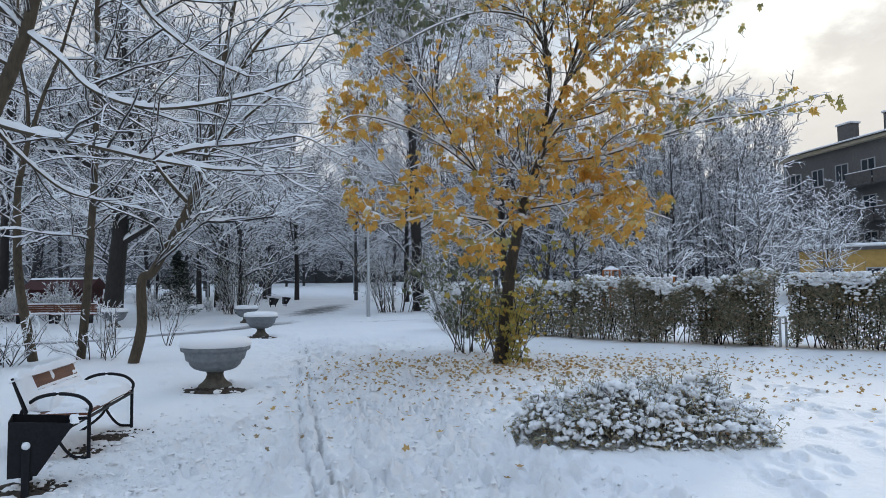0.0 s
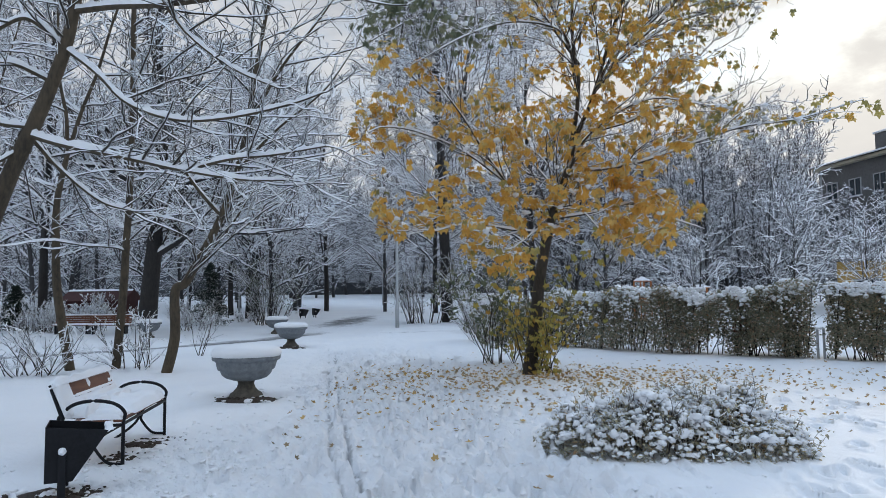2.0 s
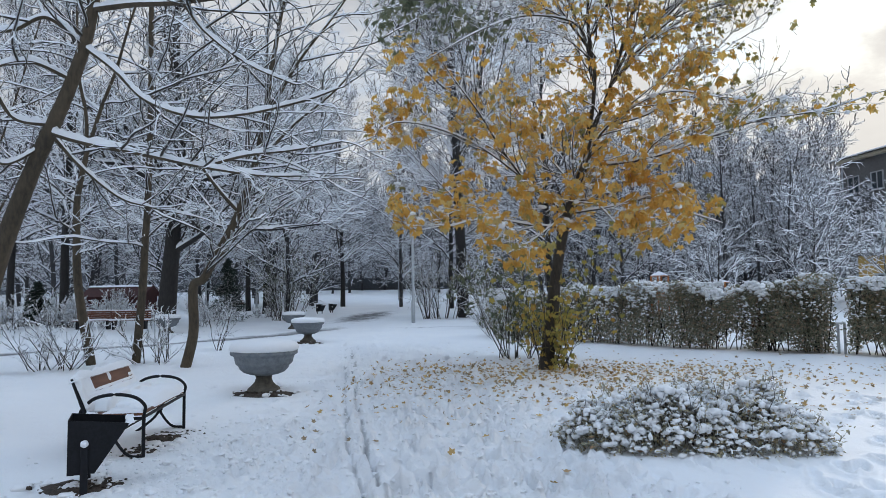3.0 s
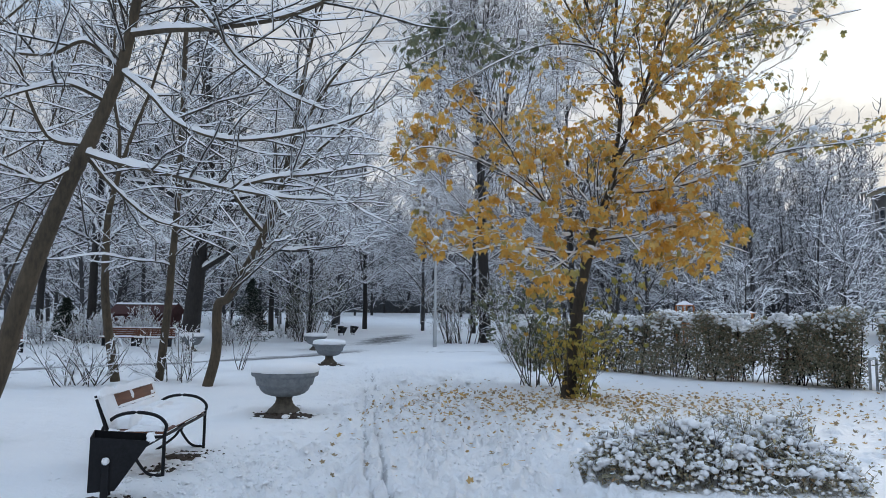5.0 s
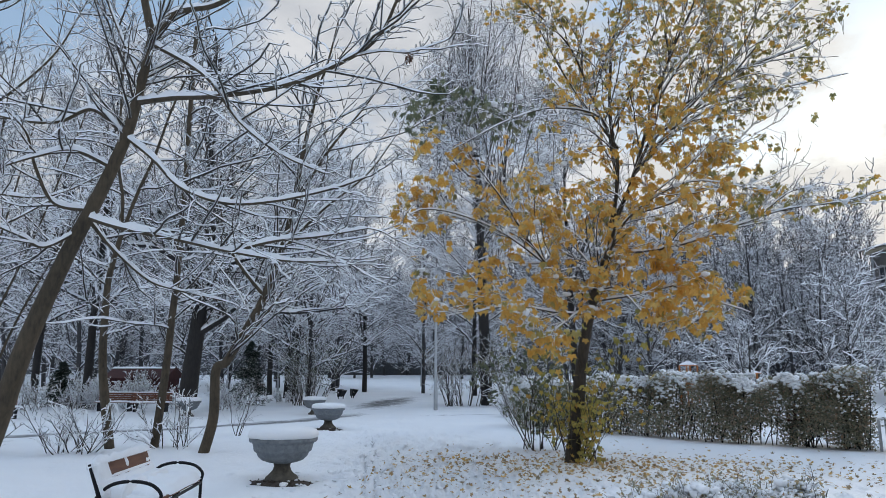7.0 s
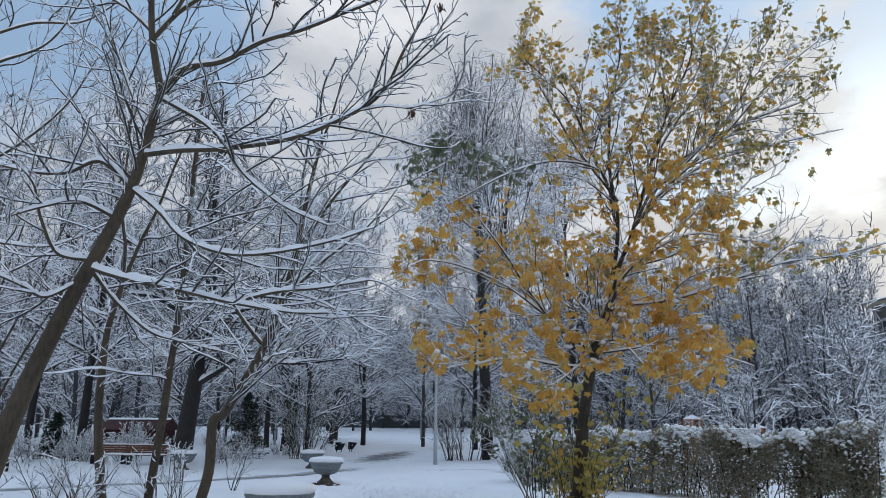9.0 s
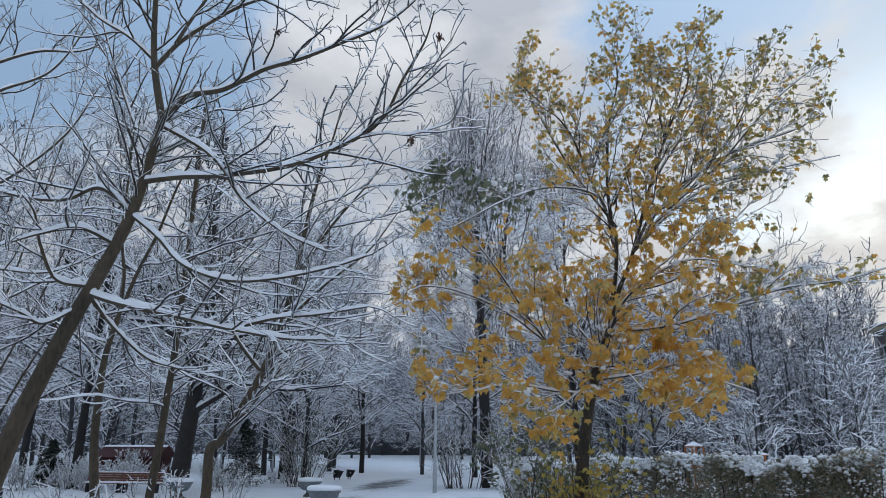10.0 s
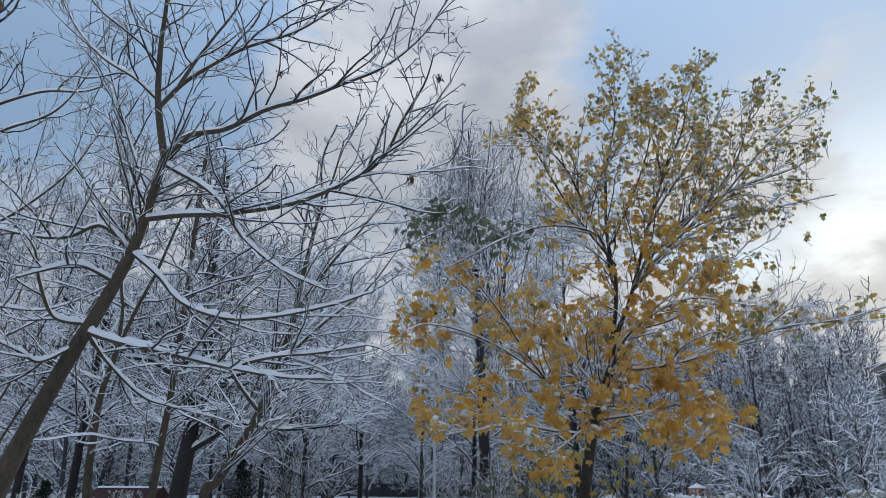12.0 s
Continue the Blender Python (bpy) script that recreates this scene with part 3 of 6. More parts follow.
def soil_patch(x, y, sx, sy, rz, label, seed):
    """A torn patch of bare wet soil, with crumbs, where the snow has melted."""
    rng = np.random.default_rng(seed)
    bm = bmesh.new()
    rings, n = [], 26
    for k, f in enumerate((1.0, 0.75, 0.4)):
        ring = []
        for i in range(n):
            a = 2 * math.pi * i / n
            rag = 1 + (0.28 * noise.noise((math.cos(a) * 2.2 + seed, math.sin(a) * 2.2, 0)) + rng.uniform(-0.12, 0.12)) * (1 if k == 0 else 0.4)
            ring.append(bm.verts.new((sx * f * rag * math.cos(a), sy * f * rag * math.sin(a), (-0.04, 0.012, 0.016)[k] + rng.uniform(-0.012, 0.012))))
        rings.append(ring)
    for a, b in zip(rings, rings[1:]):
        for i in range(n):
            bm.faces.new((a[i], a[(i + 1) % n], b[(i + 1) % n], b[i]))
    bm.faces.new(rings[-1])
    root = thing("bare_soil", label, "soil", on_ground(x, y, 0.0, rz), kind="stuff")
    part("earth", bm, SOIL, root, smooth=True)
    at = np.stack([rng.normal(0, sx * 0.42, 60), rng.normal(0, sy * 0.42, 60), rng.uniform(0.012, 0.022, 60)], 1)
    piece("crumbs", mesh_of("crumbs", *clumps(rng, at, rng.uniform(0.008, 0.022, 60), 0.6), SOIL), root, "", "stuff")
    at = np.stack([rng.normal(0, sx * 0.75, 16), rng.normal(0, sy * 0.75, 16), rng.uniform(-0.01, 0.004, 16)], 1)
    piece("snow_crumb", mesh_of("snow_crumb", *clumps(rng, at, rng.uniform(0.03, 0.09, 16), 0.35, 2, 0.12), SNOW), root, "crumbs of snow", "stuff")


soil_patch(-3.68, 10.94, 0.56, 0.34, 0, "ring of bare wet soil round an urn's foot", 3)
soil_patch(-6.14, 22.67, 0.55, 0.34, 0, "ring of bare wet soil round an urn's foot", 4)
soil_patch(-3.62, 7.55, 0.30, 0.34, 12, "bare wet soil under a park bench", 6)
soil_patch(-3.55, 6.75, 0.20, 0.42, 12, "bare wet soil under a park bench", 8)
soil_patch(-3.40, 5.60, 0.36, 0.26, 12, "bare wet soil round a litter bin", 9)


def loose_snow():
    """Crumbs of snow kicked up by feet along the way and before the bench."""
    rng = np.random.default_rng(12)
    n = 2600
    y = np.concatenate([rng.uniform(2.5, 15, n), rng.normal(6.6, 1.1, 700)])
    x = np.concatenate([path_x(y[:n]) + rng.normal(0.2, 1.0, n), rng.normal(-2.6, 0.7, 700)])
    ok = ~((np.abs(x - 2.0) < 1.6) & (np.abs(y - 6.9) < 0.9)) & (np.hypot(x, y) > 2.3)
    x, y = x[ok], y[ok]
    deps = bpy.context.evaluated_depsgraph_get()
    z = np.array([scene.ray_cast(deps, (a, b, 1.0), (0, 0, -1))[1][2] for a, b in zip(x, y)])
    size = rng.uniform(0.006, 0.036, len(x)) * rng.uniform(0.4, 1.2, len(x))
    root = thing("loose_snow", "crumbs of loose snow kicked up along the way", "snow", kind="stuff")
    piece("crumb_cover", mesh_of("crumb_cover", *clumps(rng, np.stack([x, y, z + size * 0.15], 1), size, 0.5, 1, 0.30), SNOW), root, "", "stuff")


bpy.context.view_layer.update()
loose_snow()

# ---- trees ----
NEAR_LIMBS = []
limb(NEAR_LIMBS, 0.138, 0.052, (-6.72, 8, -0.1), (-6.36, 8, 0.84), (-6.08, 8, 1.9), (-5.84, 8, 2.6), (-5.58, 8, 3.26), (-5.25, 8, 3.99), (-4.98, 8, 4.73), (-4.85, 8, 5.4), (-4.75, 8, 6.12))
limb(NEAR_LIMBS, 0.055, 0.02, (-4.75, 8, 6.12), (-4.99, 8, 7.05), (-5.11, 8, 8.05), (-5.15, 8, 8.9), (-5.32, 8, 10.28))
limb(NEAR_LIMBS, 0.045, 0.008, (-4.91, 8, 5.19), (-4.32, 7.9, 5.19), (-3.65, 7.8, 5.15), (-2.71, 7.7, 5.22), (-1.89, 7.6, 5.5), (-1.51, 7.5, 5.75), (-1.28, 7.4, 6.18), (-0.99, 7.3, 6.66), (-0.86, 7.2, 7.04))
limb(NEAR_LIMBS, 0.034, 0.01, (-4.74, 8, 6.03), (-3.9, 7.85, 5.47), (-3.33, 7.7, 4.76), (-2.72, 7.55, 4.26), (-2.13, 7.4, 3.95))
limb(NEAR_LIMBS, 0.036, 0.009, (-4.98, 8, 4.72), (-4.53, 7.88, 4.38), (-4.05, 7.77, 3.94), (-3.4, 7.65, 3.69), (-2.73, 7.53, 3.67), (-2.02, 7.42, 3.77), (-1.6, 7.3, 3.86))
limb(NEAR_LIMBS, 0.042, 0.01, (-5.42, 8, 3.65), (-4.84, 7.84, 3.46), (-3.92, 7.68, 3.24), (-3.27, 7.52, 3.07), (-2.53, 7.36, 2.92), (-2, 7.2, 2.87))
limb(NEAR_LIMBS, 0.026, 0.008, (-3.35, 7.7, 3.09), (-2.72, 7.47, 3.17), (-2.13, 7.23, 3.16), (-1.51, 7, 3.19))
limb(NEAR_LIMBS, 0.05, 0.008, (-4.74, 8, 6.15), (-4.47, 8.07, 6.51), (-3.98, 8.15, 6.64), (-3.45, 8.22, 6.97), (-2.92, 8.3, 7.18), (-2.39, 8.38, 7.45), (-1.78, 8.45, 7.77), (-1.29, 8.52, 8.26), (-0.92, 8.6, 8.86))
limb(NEAR_LIMBS, 0.036, 0.01, (-4.96, 8, 6.96), (-4.68, 8.2, 7.56), (-4, 8.4, 8.21), (-3.26, 8.6, 8.64), (-2.61, 8.8, 9.31), (-1.96, 9, 10.12))
limb(NEAR_LIMBS, 0.03, 0.01, (-4.7, 8, 7.33), (-4.61, 8.15, 7.82), (-4.47, 8.3, 8.34), (-4.19, 8.45, 9.13), (-4.19, 8.6, 10.05))
limb(NEAR_LIMBS, 0.03, 0.008, (-5.13, 8, 4.3), (-5.44, 7.65, 4.42), (-5.69, 7.3, 4.23), (-5.88, 6.95, 3.98), (-6.09, 6.6, 3.74))
limb(NEAR_LIMBS, 0.03, 0.008, (-5.37, 8, 3.73), (-5.74, 7.8, 3.79), (-5.89, 7.6, 4.19), (-5.91, 7.4, 4.57), (-6.05, 7.2, 4.8))
limb(NEAR_LIMBS, 0.026, 0.008, (-5.49, 8, 3.47), (-5.73, 7.7, 3.2), (-5.82, 7.4, 3.27), (-6.13, 7.1, 3.41), (-6.37, 6.8, 3.41))
limb(NEAR_LIMBS, 0.035, 0.01, (-4.98, 8, 4.73), (-5.41, 7.9, 5.07), (-5.79, 7.8, 4.88), (-6.19, 7.7, 4.86), (-6.62, 7.6, 4.94), (-7.12, 7.5, 5.04))
limb(NEAR_LIMBS, 0.03, 0.01, (-4.97, 8, 7.05), (-5.49, 8.12, 7.56), (-6.21, 8.25, 8.1), (-6.93, 8.38, 8.9), (-7.52, 8.5, 9.86))
limb(NEAR_LIMBS, 0.03, 0.01, (-4.83, 8, 5.51), (-5.4, 8.35, 6.33), (-6, 8.7, 7.35), (-6.71, 9.05, 8.72), (-7.32, 9.4, 10.26))
limb(NEAR_LIMBS, 0.028, 0.008, (-5.42, 8, 3.65), (-5.2, 8.25, 3.3), (-4.8, 8.5, 2.9), (-4.52, 8.75, 2.79), (-3.98, 9, 2.67))
limb(NEAR_LIMBS, 0.010, 0.004, (-1.89, 7.6, 5.5), (-1.5, 7.5, 5.5), (-1.15, 7.4, 5.42), (-0.7, 7.35, 5.52))
MAPLE_LIMBS = []
limb(MAPLE_LIMBS, 0.19, 0.1, (1.16, 14.25, -0.08), (1.31, 14.25, 0.97), (1.44, 14.25, 2.03), (1.7, 14.25, 3.22), (2.08, 14.25, 4.24))
limb(MAPLE_LIMBS, 0.085, 0.02, (2.14, 14.25, 4.76), (2.29, 14.2, 5.6), (2.28, 14.15, 6.44), (1.82, 14.1, 7.67), (1.36, 14.05, 8.88), (0.44, 14, 9.91))
limb(MAPLE_LIMBS, 0.075, 0.016, (2.28, 14.2, 6.37), (2.24, 14.3, 7.47), (2.36, 14.4, 8.93), (2.67, 14.5, 10.26), (2.65, 14.6, 11.21))
limb(MAPLE_LIMBS, 0.085, 0.016, (2.14, 14.25, 4.76), (2.58, 14.12, 5.7), (3.1, 13.99, 7.34), (3.57, 13.86, 8.61), (4.05, 13.73, 9.66), (4.06, 13.6, 10.62))
limb(MAPLE_LIMBS, 0.06, 0.012, (2.68, 14.2, 5.97), (3.44, 14.05, 6.8), (4.55, 13.9, 7.75), (5.76, 13.75, 9.07), (6.84, 13.6, 9.94))
limb(MAPLE_LIMBS, 0.05, 0.012, (2.67, 14.2, 5.91), (3.65, 14.4, 6.93), (4.63, 14.6, 7.55), (6.14, 14.8, 8), (7.62, 15, 8.37))
limb(MAPLE_LIMBS, 0.05, 0.012, (3.14, 14.2, 7.4), (3.84, 14.5, 8.49), (4.68, 14.8, 9.65), (5.47, 15.1, 11.05), (5.81, 15.4, 11.9))
limb(MAPLE_LIMBS, 0.06, 0.01, (2.12, 14.25, 4.23), (2.77, 14.2, 4.24), (3.55, 14.05, 4.35), (4.66, 13.9, 4.71), (5.51, 13.72, 4.96), (6.51, 13.5, 5.04), (7.6, 13.2, 5.31))
limb(MAPLE_LIMBS, 0.04, 0.01, (4.08, 14.0, 4.55), (4.65, 14.2, 4.92), (5.32, 14.4, 5.26), (5.89, 14.6, 5.97))
limb(MAPLE_LIMBS, 0.055, 0.01, (1.82, 14.25, 3.4), (1.04, 14.08, 3.69), (0.45, 13.91, 4.37), (-0.12, 13.74, 5.28), (-0.69, 13.57, 6.06), (-1.01, 13.4, 6.59))
limb(MAPLE_LIMBS, 0.05, 0.01, (1.73, 14.25, 3.16), (0.8, 14.04, 3.92), (-0.13, 13.83, 4.6), (-1.04, 13.62, 4.97), (-1.7, 13.41, 5.04), (-2.01, 13.2, 4.88))
limb(MAPLE_LIMBS, 0.045, 0.01, (1.64, 14.25, 2.93), (0.9, 13.94, 2.96), (0.08, 13.62, 3.06), (-0.7, 13.31, 2.92), (-1.33, 13, 2.79))
limb(MAPLE_LIMBS, 0.045, 0.01, (1.76, 14.25, 3.22), (2.54, 13.94, 3.3), (3.17, 13.62, 3.42), (3.87, 13.31, 3.09), (4.43, 13, 2.83))
limb(MAPLE_LIMBS, 0.04, 0.01, (1.7, 14.25, 3.1), (1.34, 13.7, 2.93), (0.85, 13.15, 2.56), (0.39, 12.6, 2.31))
limb(MAPLE_LIMBS, 0.04, 0.01, (1.82, 14.25, 3.46), (2.14, 13.63, 3.38), (2.47, 13.02, 2.85), (2.66, 12.4, 2.38))
limb(MAPLE_LIMBS, 0.045, 0.01, (1.89, 14.25, 3.7), (1.47, 14.77, 4.41), (0.89, 15.28, 5.16), (0.26, 15.8, 5.97))
limb(MAPLE_LIMBS, 0.05, 0.01, (2.01, 14.25, 4.06), (2.38, 13.84, 4.81), (3.06, 13.42, 5.28), (3.63, 13.01, 5.38), (4.26, 12.6, 5.14))
limb(MAPLE_LIMBS, 0.05, 0.01, (2.14, 14.25, 4.54), (2.57, 13.83, 5.75), (2.97, 13.42, 6.66), (3.13, 13, 7.63))
limb(MAPLE_LIMBS, 0.05, 0.01, (2.49, 14.1, 4.99), (3.62, 14.33, 5.4), (4.7, 14.57, 6.45), (5.68, 14.8, 7.42))
limb(MAPLE_LIMBS, 0.05, 0.01, (3.07, 14.2, 6.63), (4.07, 13.87, 7.5), (4.94, 13.53, 8.52), (5.36, 13.2, 9.7))
limb(MAPLE_LIMBS, 0.05, 0.01, (3.5, 14.2, 7.26), (4.92, 14.07, 8.1), (6.25, 13.93, 8.53), (6.85, 13.8, 8.85))
limb(MAPLE_LIMBS, 0.05, 0.01, (2.36, 14.2, 6.49), (1.48, 14.33, 7.93), (0.78, 14.47, 9.48), (0.28, 14.6, 11.01))
limb(MAPLE_LIMBS, 0.045, 0.01, (2.33, 14.2, 7.02), (3.08, 14.47, 8.65), (3.51, 14.73, 9.97), (3.53, 15, 11.09))
limb(MAPLE_LIMBS, 0.05, 0.012, (2.26, 14.2, 6.11), (2, 13.9, 7.05), (1.02, 13.6, 7.22), (0.05, 13.3, 6.87), (-1.12, 13, 6.16))
ELBOW_LIMBS = []
limb(ELBOW_LIMBS, 0.12, 0.06, (-6.94, 15.2, -0.16), (-6.73, 15.2, 0.76), (-6.74, 15.2, 1.8), (-6.51, 15.2, 1.99), (-6.2, 15.2, 2.52), (-5.69, 15.2, 3.51), (-5.33, 15.2, 4.57), (-5.09, 15.2, 5.65), (-4.92, 15.2, 6.89))
limb(ELBOW_LIMBS, 0.055, 0.012, (-4.92, 15.2, 6.89), (-4.65, 15.1, 8.2), (-4.3, 15.0, 9.3), (-4.1, 15.0, 10.3))
limb(ELBOW_LIMBS, 0.045, 0.010, (-5.09, 15.2, 5.65), (-4.2, 14.9, 6.9), (-3.3, 14.7, 7.9), (-2.7, 14.6, 8.7))
limb(ELBOW_LIMBS, 0.045, 0.010, (-5.33, 15.2, 4.57), (-4.3, 14.8, 5.4), (-3.2, 14.6, 6.2), (-2.5, 14.5, 7.1))
limb(ELBOW_LIMBS, 0.05, 0.012, (-6.51, 15.2, 1.99), (-5.86, 15, 2.7), (-5.27, 14.8, 3.33), (-4.71, 14.6, 4.06))
limb(ELBOW_LIMBS, 0.05, 0.012, (-5.69, 15.2, 3.51), (-6.16, 14.93, 4.13), (-6.48, 14.67, 4.75), (-6.53, 14.4, 5.47))
SLIM_LIMBS = []
limb(SLIM_LIMBS, 0.1, 0.05, (-8.45, 15.9, -0.03), (-8.31, 15.9, 1.8), (-8.26, 15.9, 3.05), (-8.21, 15.9, 4.03), (-8.18, 15.9, 6.19), (-8.2, 15.9, 8.4), (-8.2, 15.9, 10.84))
FORK_LIMBS = []
limb(FORK_LIMBS, 0.11, 0.06, (-9.42, 15.7, -0.1), (-9.79, 15.7, 1.79), (-9.87, 15.7, 3.03), (-9.87, 15.7, 4.01), (-9.68, 15.7, 5.01))
limb(FORK_LIMBS, 0.05, 0.02, (-9.68, 15.7, 5.01), (-9.7, 15.7, 6.02), (-9.93, 15.7, 7.19), (-10, 15.7, 8.98), (-10.09, 15.7, 10.82))
limb(FORK_LIMBS, 0.05, 0.02, (-9.68, 15.7, 5.01), (-9.29, 15.62, 6.13), (-8.87, 15.55, 7.11), (-8.46, 15.48, 8.38), (-7.9, 15.4, 9.66))
DARK_LIMBS = []
limb(DARK_LIMBS, 0.46, 0.3, (-15.55, 32, 0.45), (-15.43, 32, 2.04), (-15.25, 32, 4.26), (-15.13, 32, 5.94))
limb(DARK_LIMBS, 0.24, 0.1, (-15.13, 32, 5.94), (-14.86, 32, 8.22), (-15.08, 32, 10.83), (-15.16, 32, 14.37), (-15.05, 32, 18.31))
limb(DARK_LIMBS, 0.2, 0.06, (-15.18, 32, 5.66), (-14.38, 31.75, 6.6), (-13.3, 31.5, 7.25), (-11.79, 31.25, 7.47), (-10.33, 31, 8.23))
limb(DARK_LIMBS, 0.15, 0.05, (-15.31, 32, 3.7), (-13.8, 31.62, 4.5), (-12.81, 31.25, 5.01), (-10.17, 30.88, 4.69), (-7.65, 30.5, 4.86))
limb(DARK_LIMBS, 0.2, 0.06, (-15.22, 32, 5.38), (-16, 31.75, 7.04), (-17.39, 31.5, 8.01), (-18.74, 31.25, 8.26), (-20.13, 31, 9.22))
limb(DARK_LIMBS, 0.14, 0.05, (-15.13, 32, 5.94), (-16.03, 32.33, 7.72), (-16.47, 32.67, 10.15), (-17.58, 33, 13.29))


def crown_mesh(name, groups, mat=None):
    """One crown of snow-topped branches from (levels, rng, amount) groups."""
    return mesh_of(name, *joined([prisms(p, r, rng, amount * (1.3, 1.0, 0.8, 0.7)[min(k, 3)]) for levels, rng, amount in groups for k, (p, r) in enumerate(levels)]), mat or FAR_TWIG, False)


def hero_tree(name, label, limbs, seed, bark, spec, snow, at=None, sides=10, trunks=1):
    """A tree whose main limbs are known: side branches and twigs grow from them."""
    rng = np.random.default_rng(seed)
    root = thing(name, label, "tree", at)
    starts = [shoots(rng, p, r, max(2, int(spec["first"] * np.linalg.norm(np.diff(p[0], axis=0), axis=1).sum() + 0.5)), 0.22 if i >= trunks else spec.get("bare", 0.55), 1.0, spec["angle"], 0.0, 0.55, 0.006) for i, (p, r) in enumerate(limbs)]
    p, d = np.vstack([s[0] for s in starts]), np.vstack([s[1] for s in starts])
    r = np.minimum(np.concatenate([s[3] for s in starts]), spec.get("most", 0.022))
    length = rng.uniform(0.6, 1.4, len(p)) * spec["reach"] * np.clip(0.45 + 0.55 * r / spec.get("most", 0.022), 0.4, 1)
    d[:, 2] = np.maximum(d[:, 2] * 0.7 + spec.get("rise", 0.25), spec.get("floor", -0.15))
    one = runs(rng, p, d, length, r, spec.get("n1", 7), spec.get("bend", 0.16), spec.get("lift", 0.03), 0.4)
    two = runs(rng, *shoots(rng, *one, spec["k2"], 0.15, 0.98, 48, spec.get("reach2", 0.45), 0.6, 0.005), 5, 0.17, 0.03, 0.5)
    three = runs(rng, *shoots(rng, *two, spec["k3"], 0.2, 1.0, 45, spec.get("reach3", 0.75), 0.7, 0.0035), 4, 0.17, 0.06, 0.5)
    if "inside" in spec:
        one, two, three = [(p[ok], r[ok]) for p, r in (one, two, three) for ok in (spec["inside"](p[:, -1]),)]
    fine = spec.get("fine", False)
    piece("trunk", wood_mesh("trunk", limbs[:trunks], [sides + 2] * trunks, bark), root)
    for main in limbs[trunks:]:
        piece("limb", wood_mesh("limb", [main], (sides,), bark), root)
    piece("crown", wood_mesh("crown", [one, two, three] if fine else [one, two], (5, 4, 3), spec.get("twig", TWIG)), root, "bare dark side branches", "stuff")
    thick = [(p[:, ::1], r) for p, r in limbs]
    if not fine:
        piece("twig_cover", crown_mesh("twig_cover", [([three], rng, snow[3] * 1.3)], SNOWY_TWIG), root, "snow-topped twigs", "stuff")
    piece("snow", snow_mesh("snow", [*thick, one, two] + ([three] if fine else []), rng, [snow[0]] * len(thick) + [snow[1], snow[2], snow[3]], [0.10] * len(thick) + [0.35, 0.45, 0.6]), root, "snow lying along the branches", "stuff")
    return root, rng, one, two, three


def high_boughs(p):
    return p[:, 2] > 4.5


def above_heads(p):
    return p[:, 2] > 2.5


near_tree, nrng, n1, n2, n3 = hero_tree("leaning_tree", "leaning olive-brown ash tree with snow-laden bare branches", NEAR_LIMBS, 11, BARK,
    {"fine": True, "first": 3.0, "angle": 52, "reach": 1.35, "n1": 9, "bend": 0.10, "k2": 5, "k3": 2, "bare": 0.75, "most": 0.015, "reach2": 0.40, "reach3": 0.55}, (0.050, 0.024, 0.014, 0.010))
# hanging bunches of brown seed wings
for sx, sy, sz in ((-1.15, 7.4, 5.35), (-3.29, 8.2, 7.6), (-0.80, 7.3, 6.75)):
    bunch = thing("seed_bunch", "brown dried seed bunch hanging on a twig", "seed_cluster", pose(sx, sy, sz), "seed bunches")
    g = np.random.default_rng(int(sz * 10))
    ov, of = oval_leaf()
    hang = turns(g, 26, 0.5) @ np.array([[1, 0, 0], [0, 0, 1], [0, -1, 0]], dtype=float)
    piece("seed_cluster", mesh_of("seed_cluster", *scatter_shape(ov * [0.7, 1, 1], of, g.normal(0, 0.022, (26, 3)), hang, g.uniform(0.05, 0.08, 26)), DRY), bunch)

elbow_tree = hero_tree("bent_tree", "young tree with a bent brown trunk and snowy twigs", ELBOW_LIMBS, 26, BARK,
    {"fine": True, "n1": 12, "bend": 0.13, "first": 1.7, "angle": 55, "reach": 2.6, "k2": 7, "k3": 3, "bare": 0.40, "reach2": 0.27, "reach3": 0.55, "lift": 0.0, "rise": 0.38, "floor": 0.1, "inside": above_heads}, (0.060, 0.050, 0.032, 0.016))[0]
# a neighbour just outside the view whose boughs reach in
SIDE_LIMBS = []
limb(SIDE_LIMBS, 0.16, 0.06, (-10.6, 10.5, -0.1), (-10.4, 10.5, 3.0), (-10.5, 10.4, 6.0), (-10.2, 10.3, 9.5), (-10.3, 10.2, 12.5))
limb(SIDE_LIMBS, 0.036, 0.008, (-10.4, 10.5, 5.2), (-9.4, 10.2, 5.9), (-8.3, 9.9, 6.3), (-7.4, 9.7, 6.9), (-6.8, 9.5, 7.7))
limb(SIDE_LIMBS, 0.036, 0.008, (-10.3, 10.4, 7.4), (-9.2, 10.0, 7.9), (-8.0, 9.8, 8.2), (-7.2, 9.6, 9.2))
limb(SIDE_LIMBS, 0.036, 0.008, (-10.4, 10.5, 3.4), (-9.4, 10.3, 4.0), (-8.4, 10.2, 4.1), (-7.4, 10.2, 4.6))
limb(SIDE_LIMBS, 0.036, 0.008, (-10.4, 10.5, 4.4), (-9.6, 11.0, 4.9), (-8.6, 11.6, 5.0), (-7.4, 12.2, 5.9))
limb(SIDE_LIMBS, 0.036, 0.008, (-10.3, 10.3, 8.5), (-9.3, 10.8, 9.3), (-8.4, 11.2, 9.6), (-7.4, 11.4, 10.6))
hero_tree("side_tree", "tree with snowy boughs reaching over the lawn", SIDE_LIMBS, 27, BARK,
    {"fine": True, "n1": 9, "first": 1.3, "angle": 50, "reach": 1.2, "k2": 5, "k3": 2, "bare": 0.5, "reach2": 0.45}, (0.045, 0.028, 0.018, 0.010))
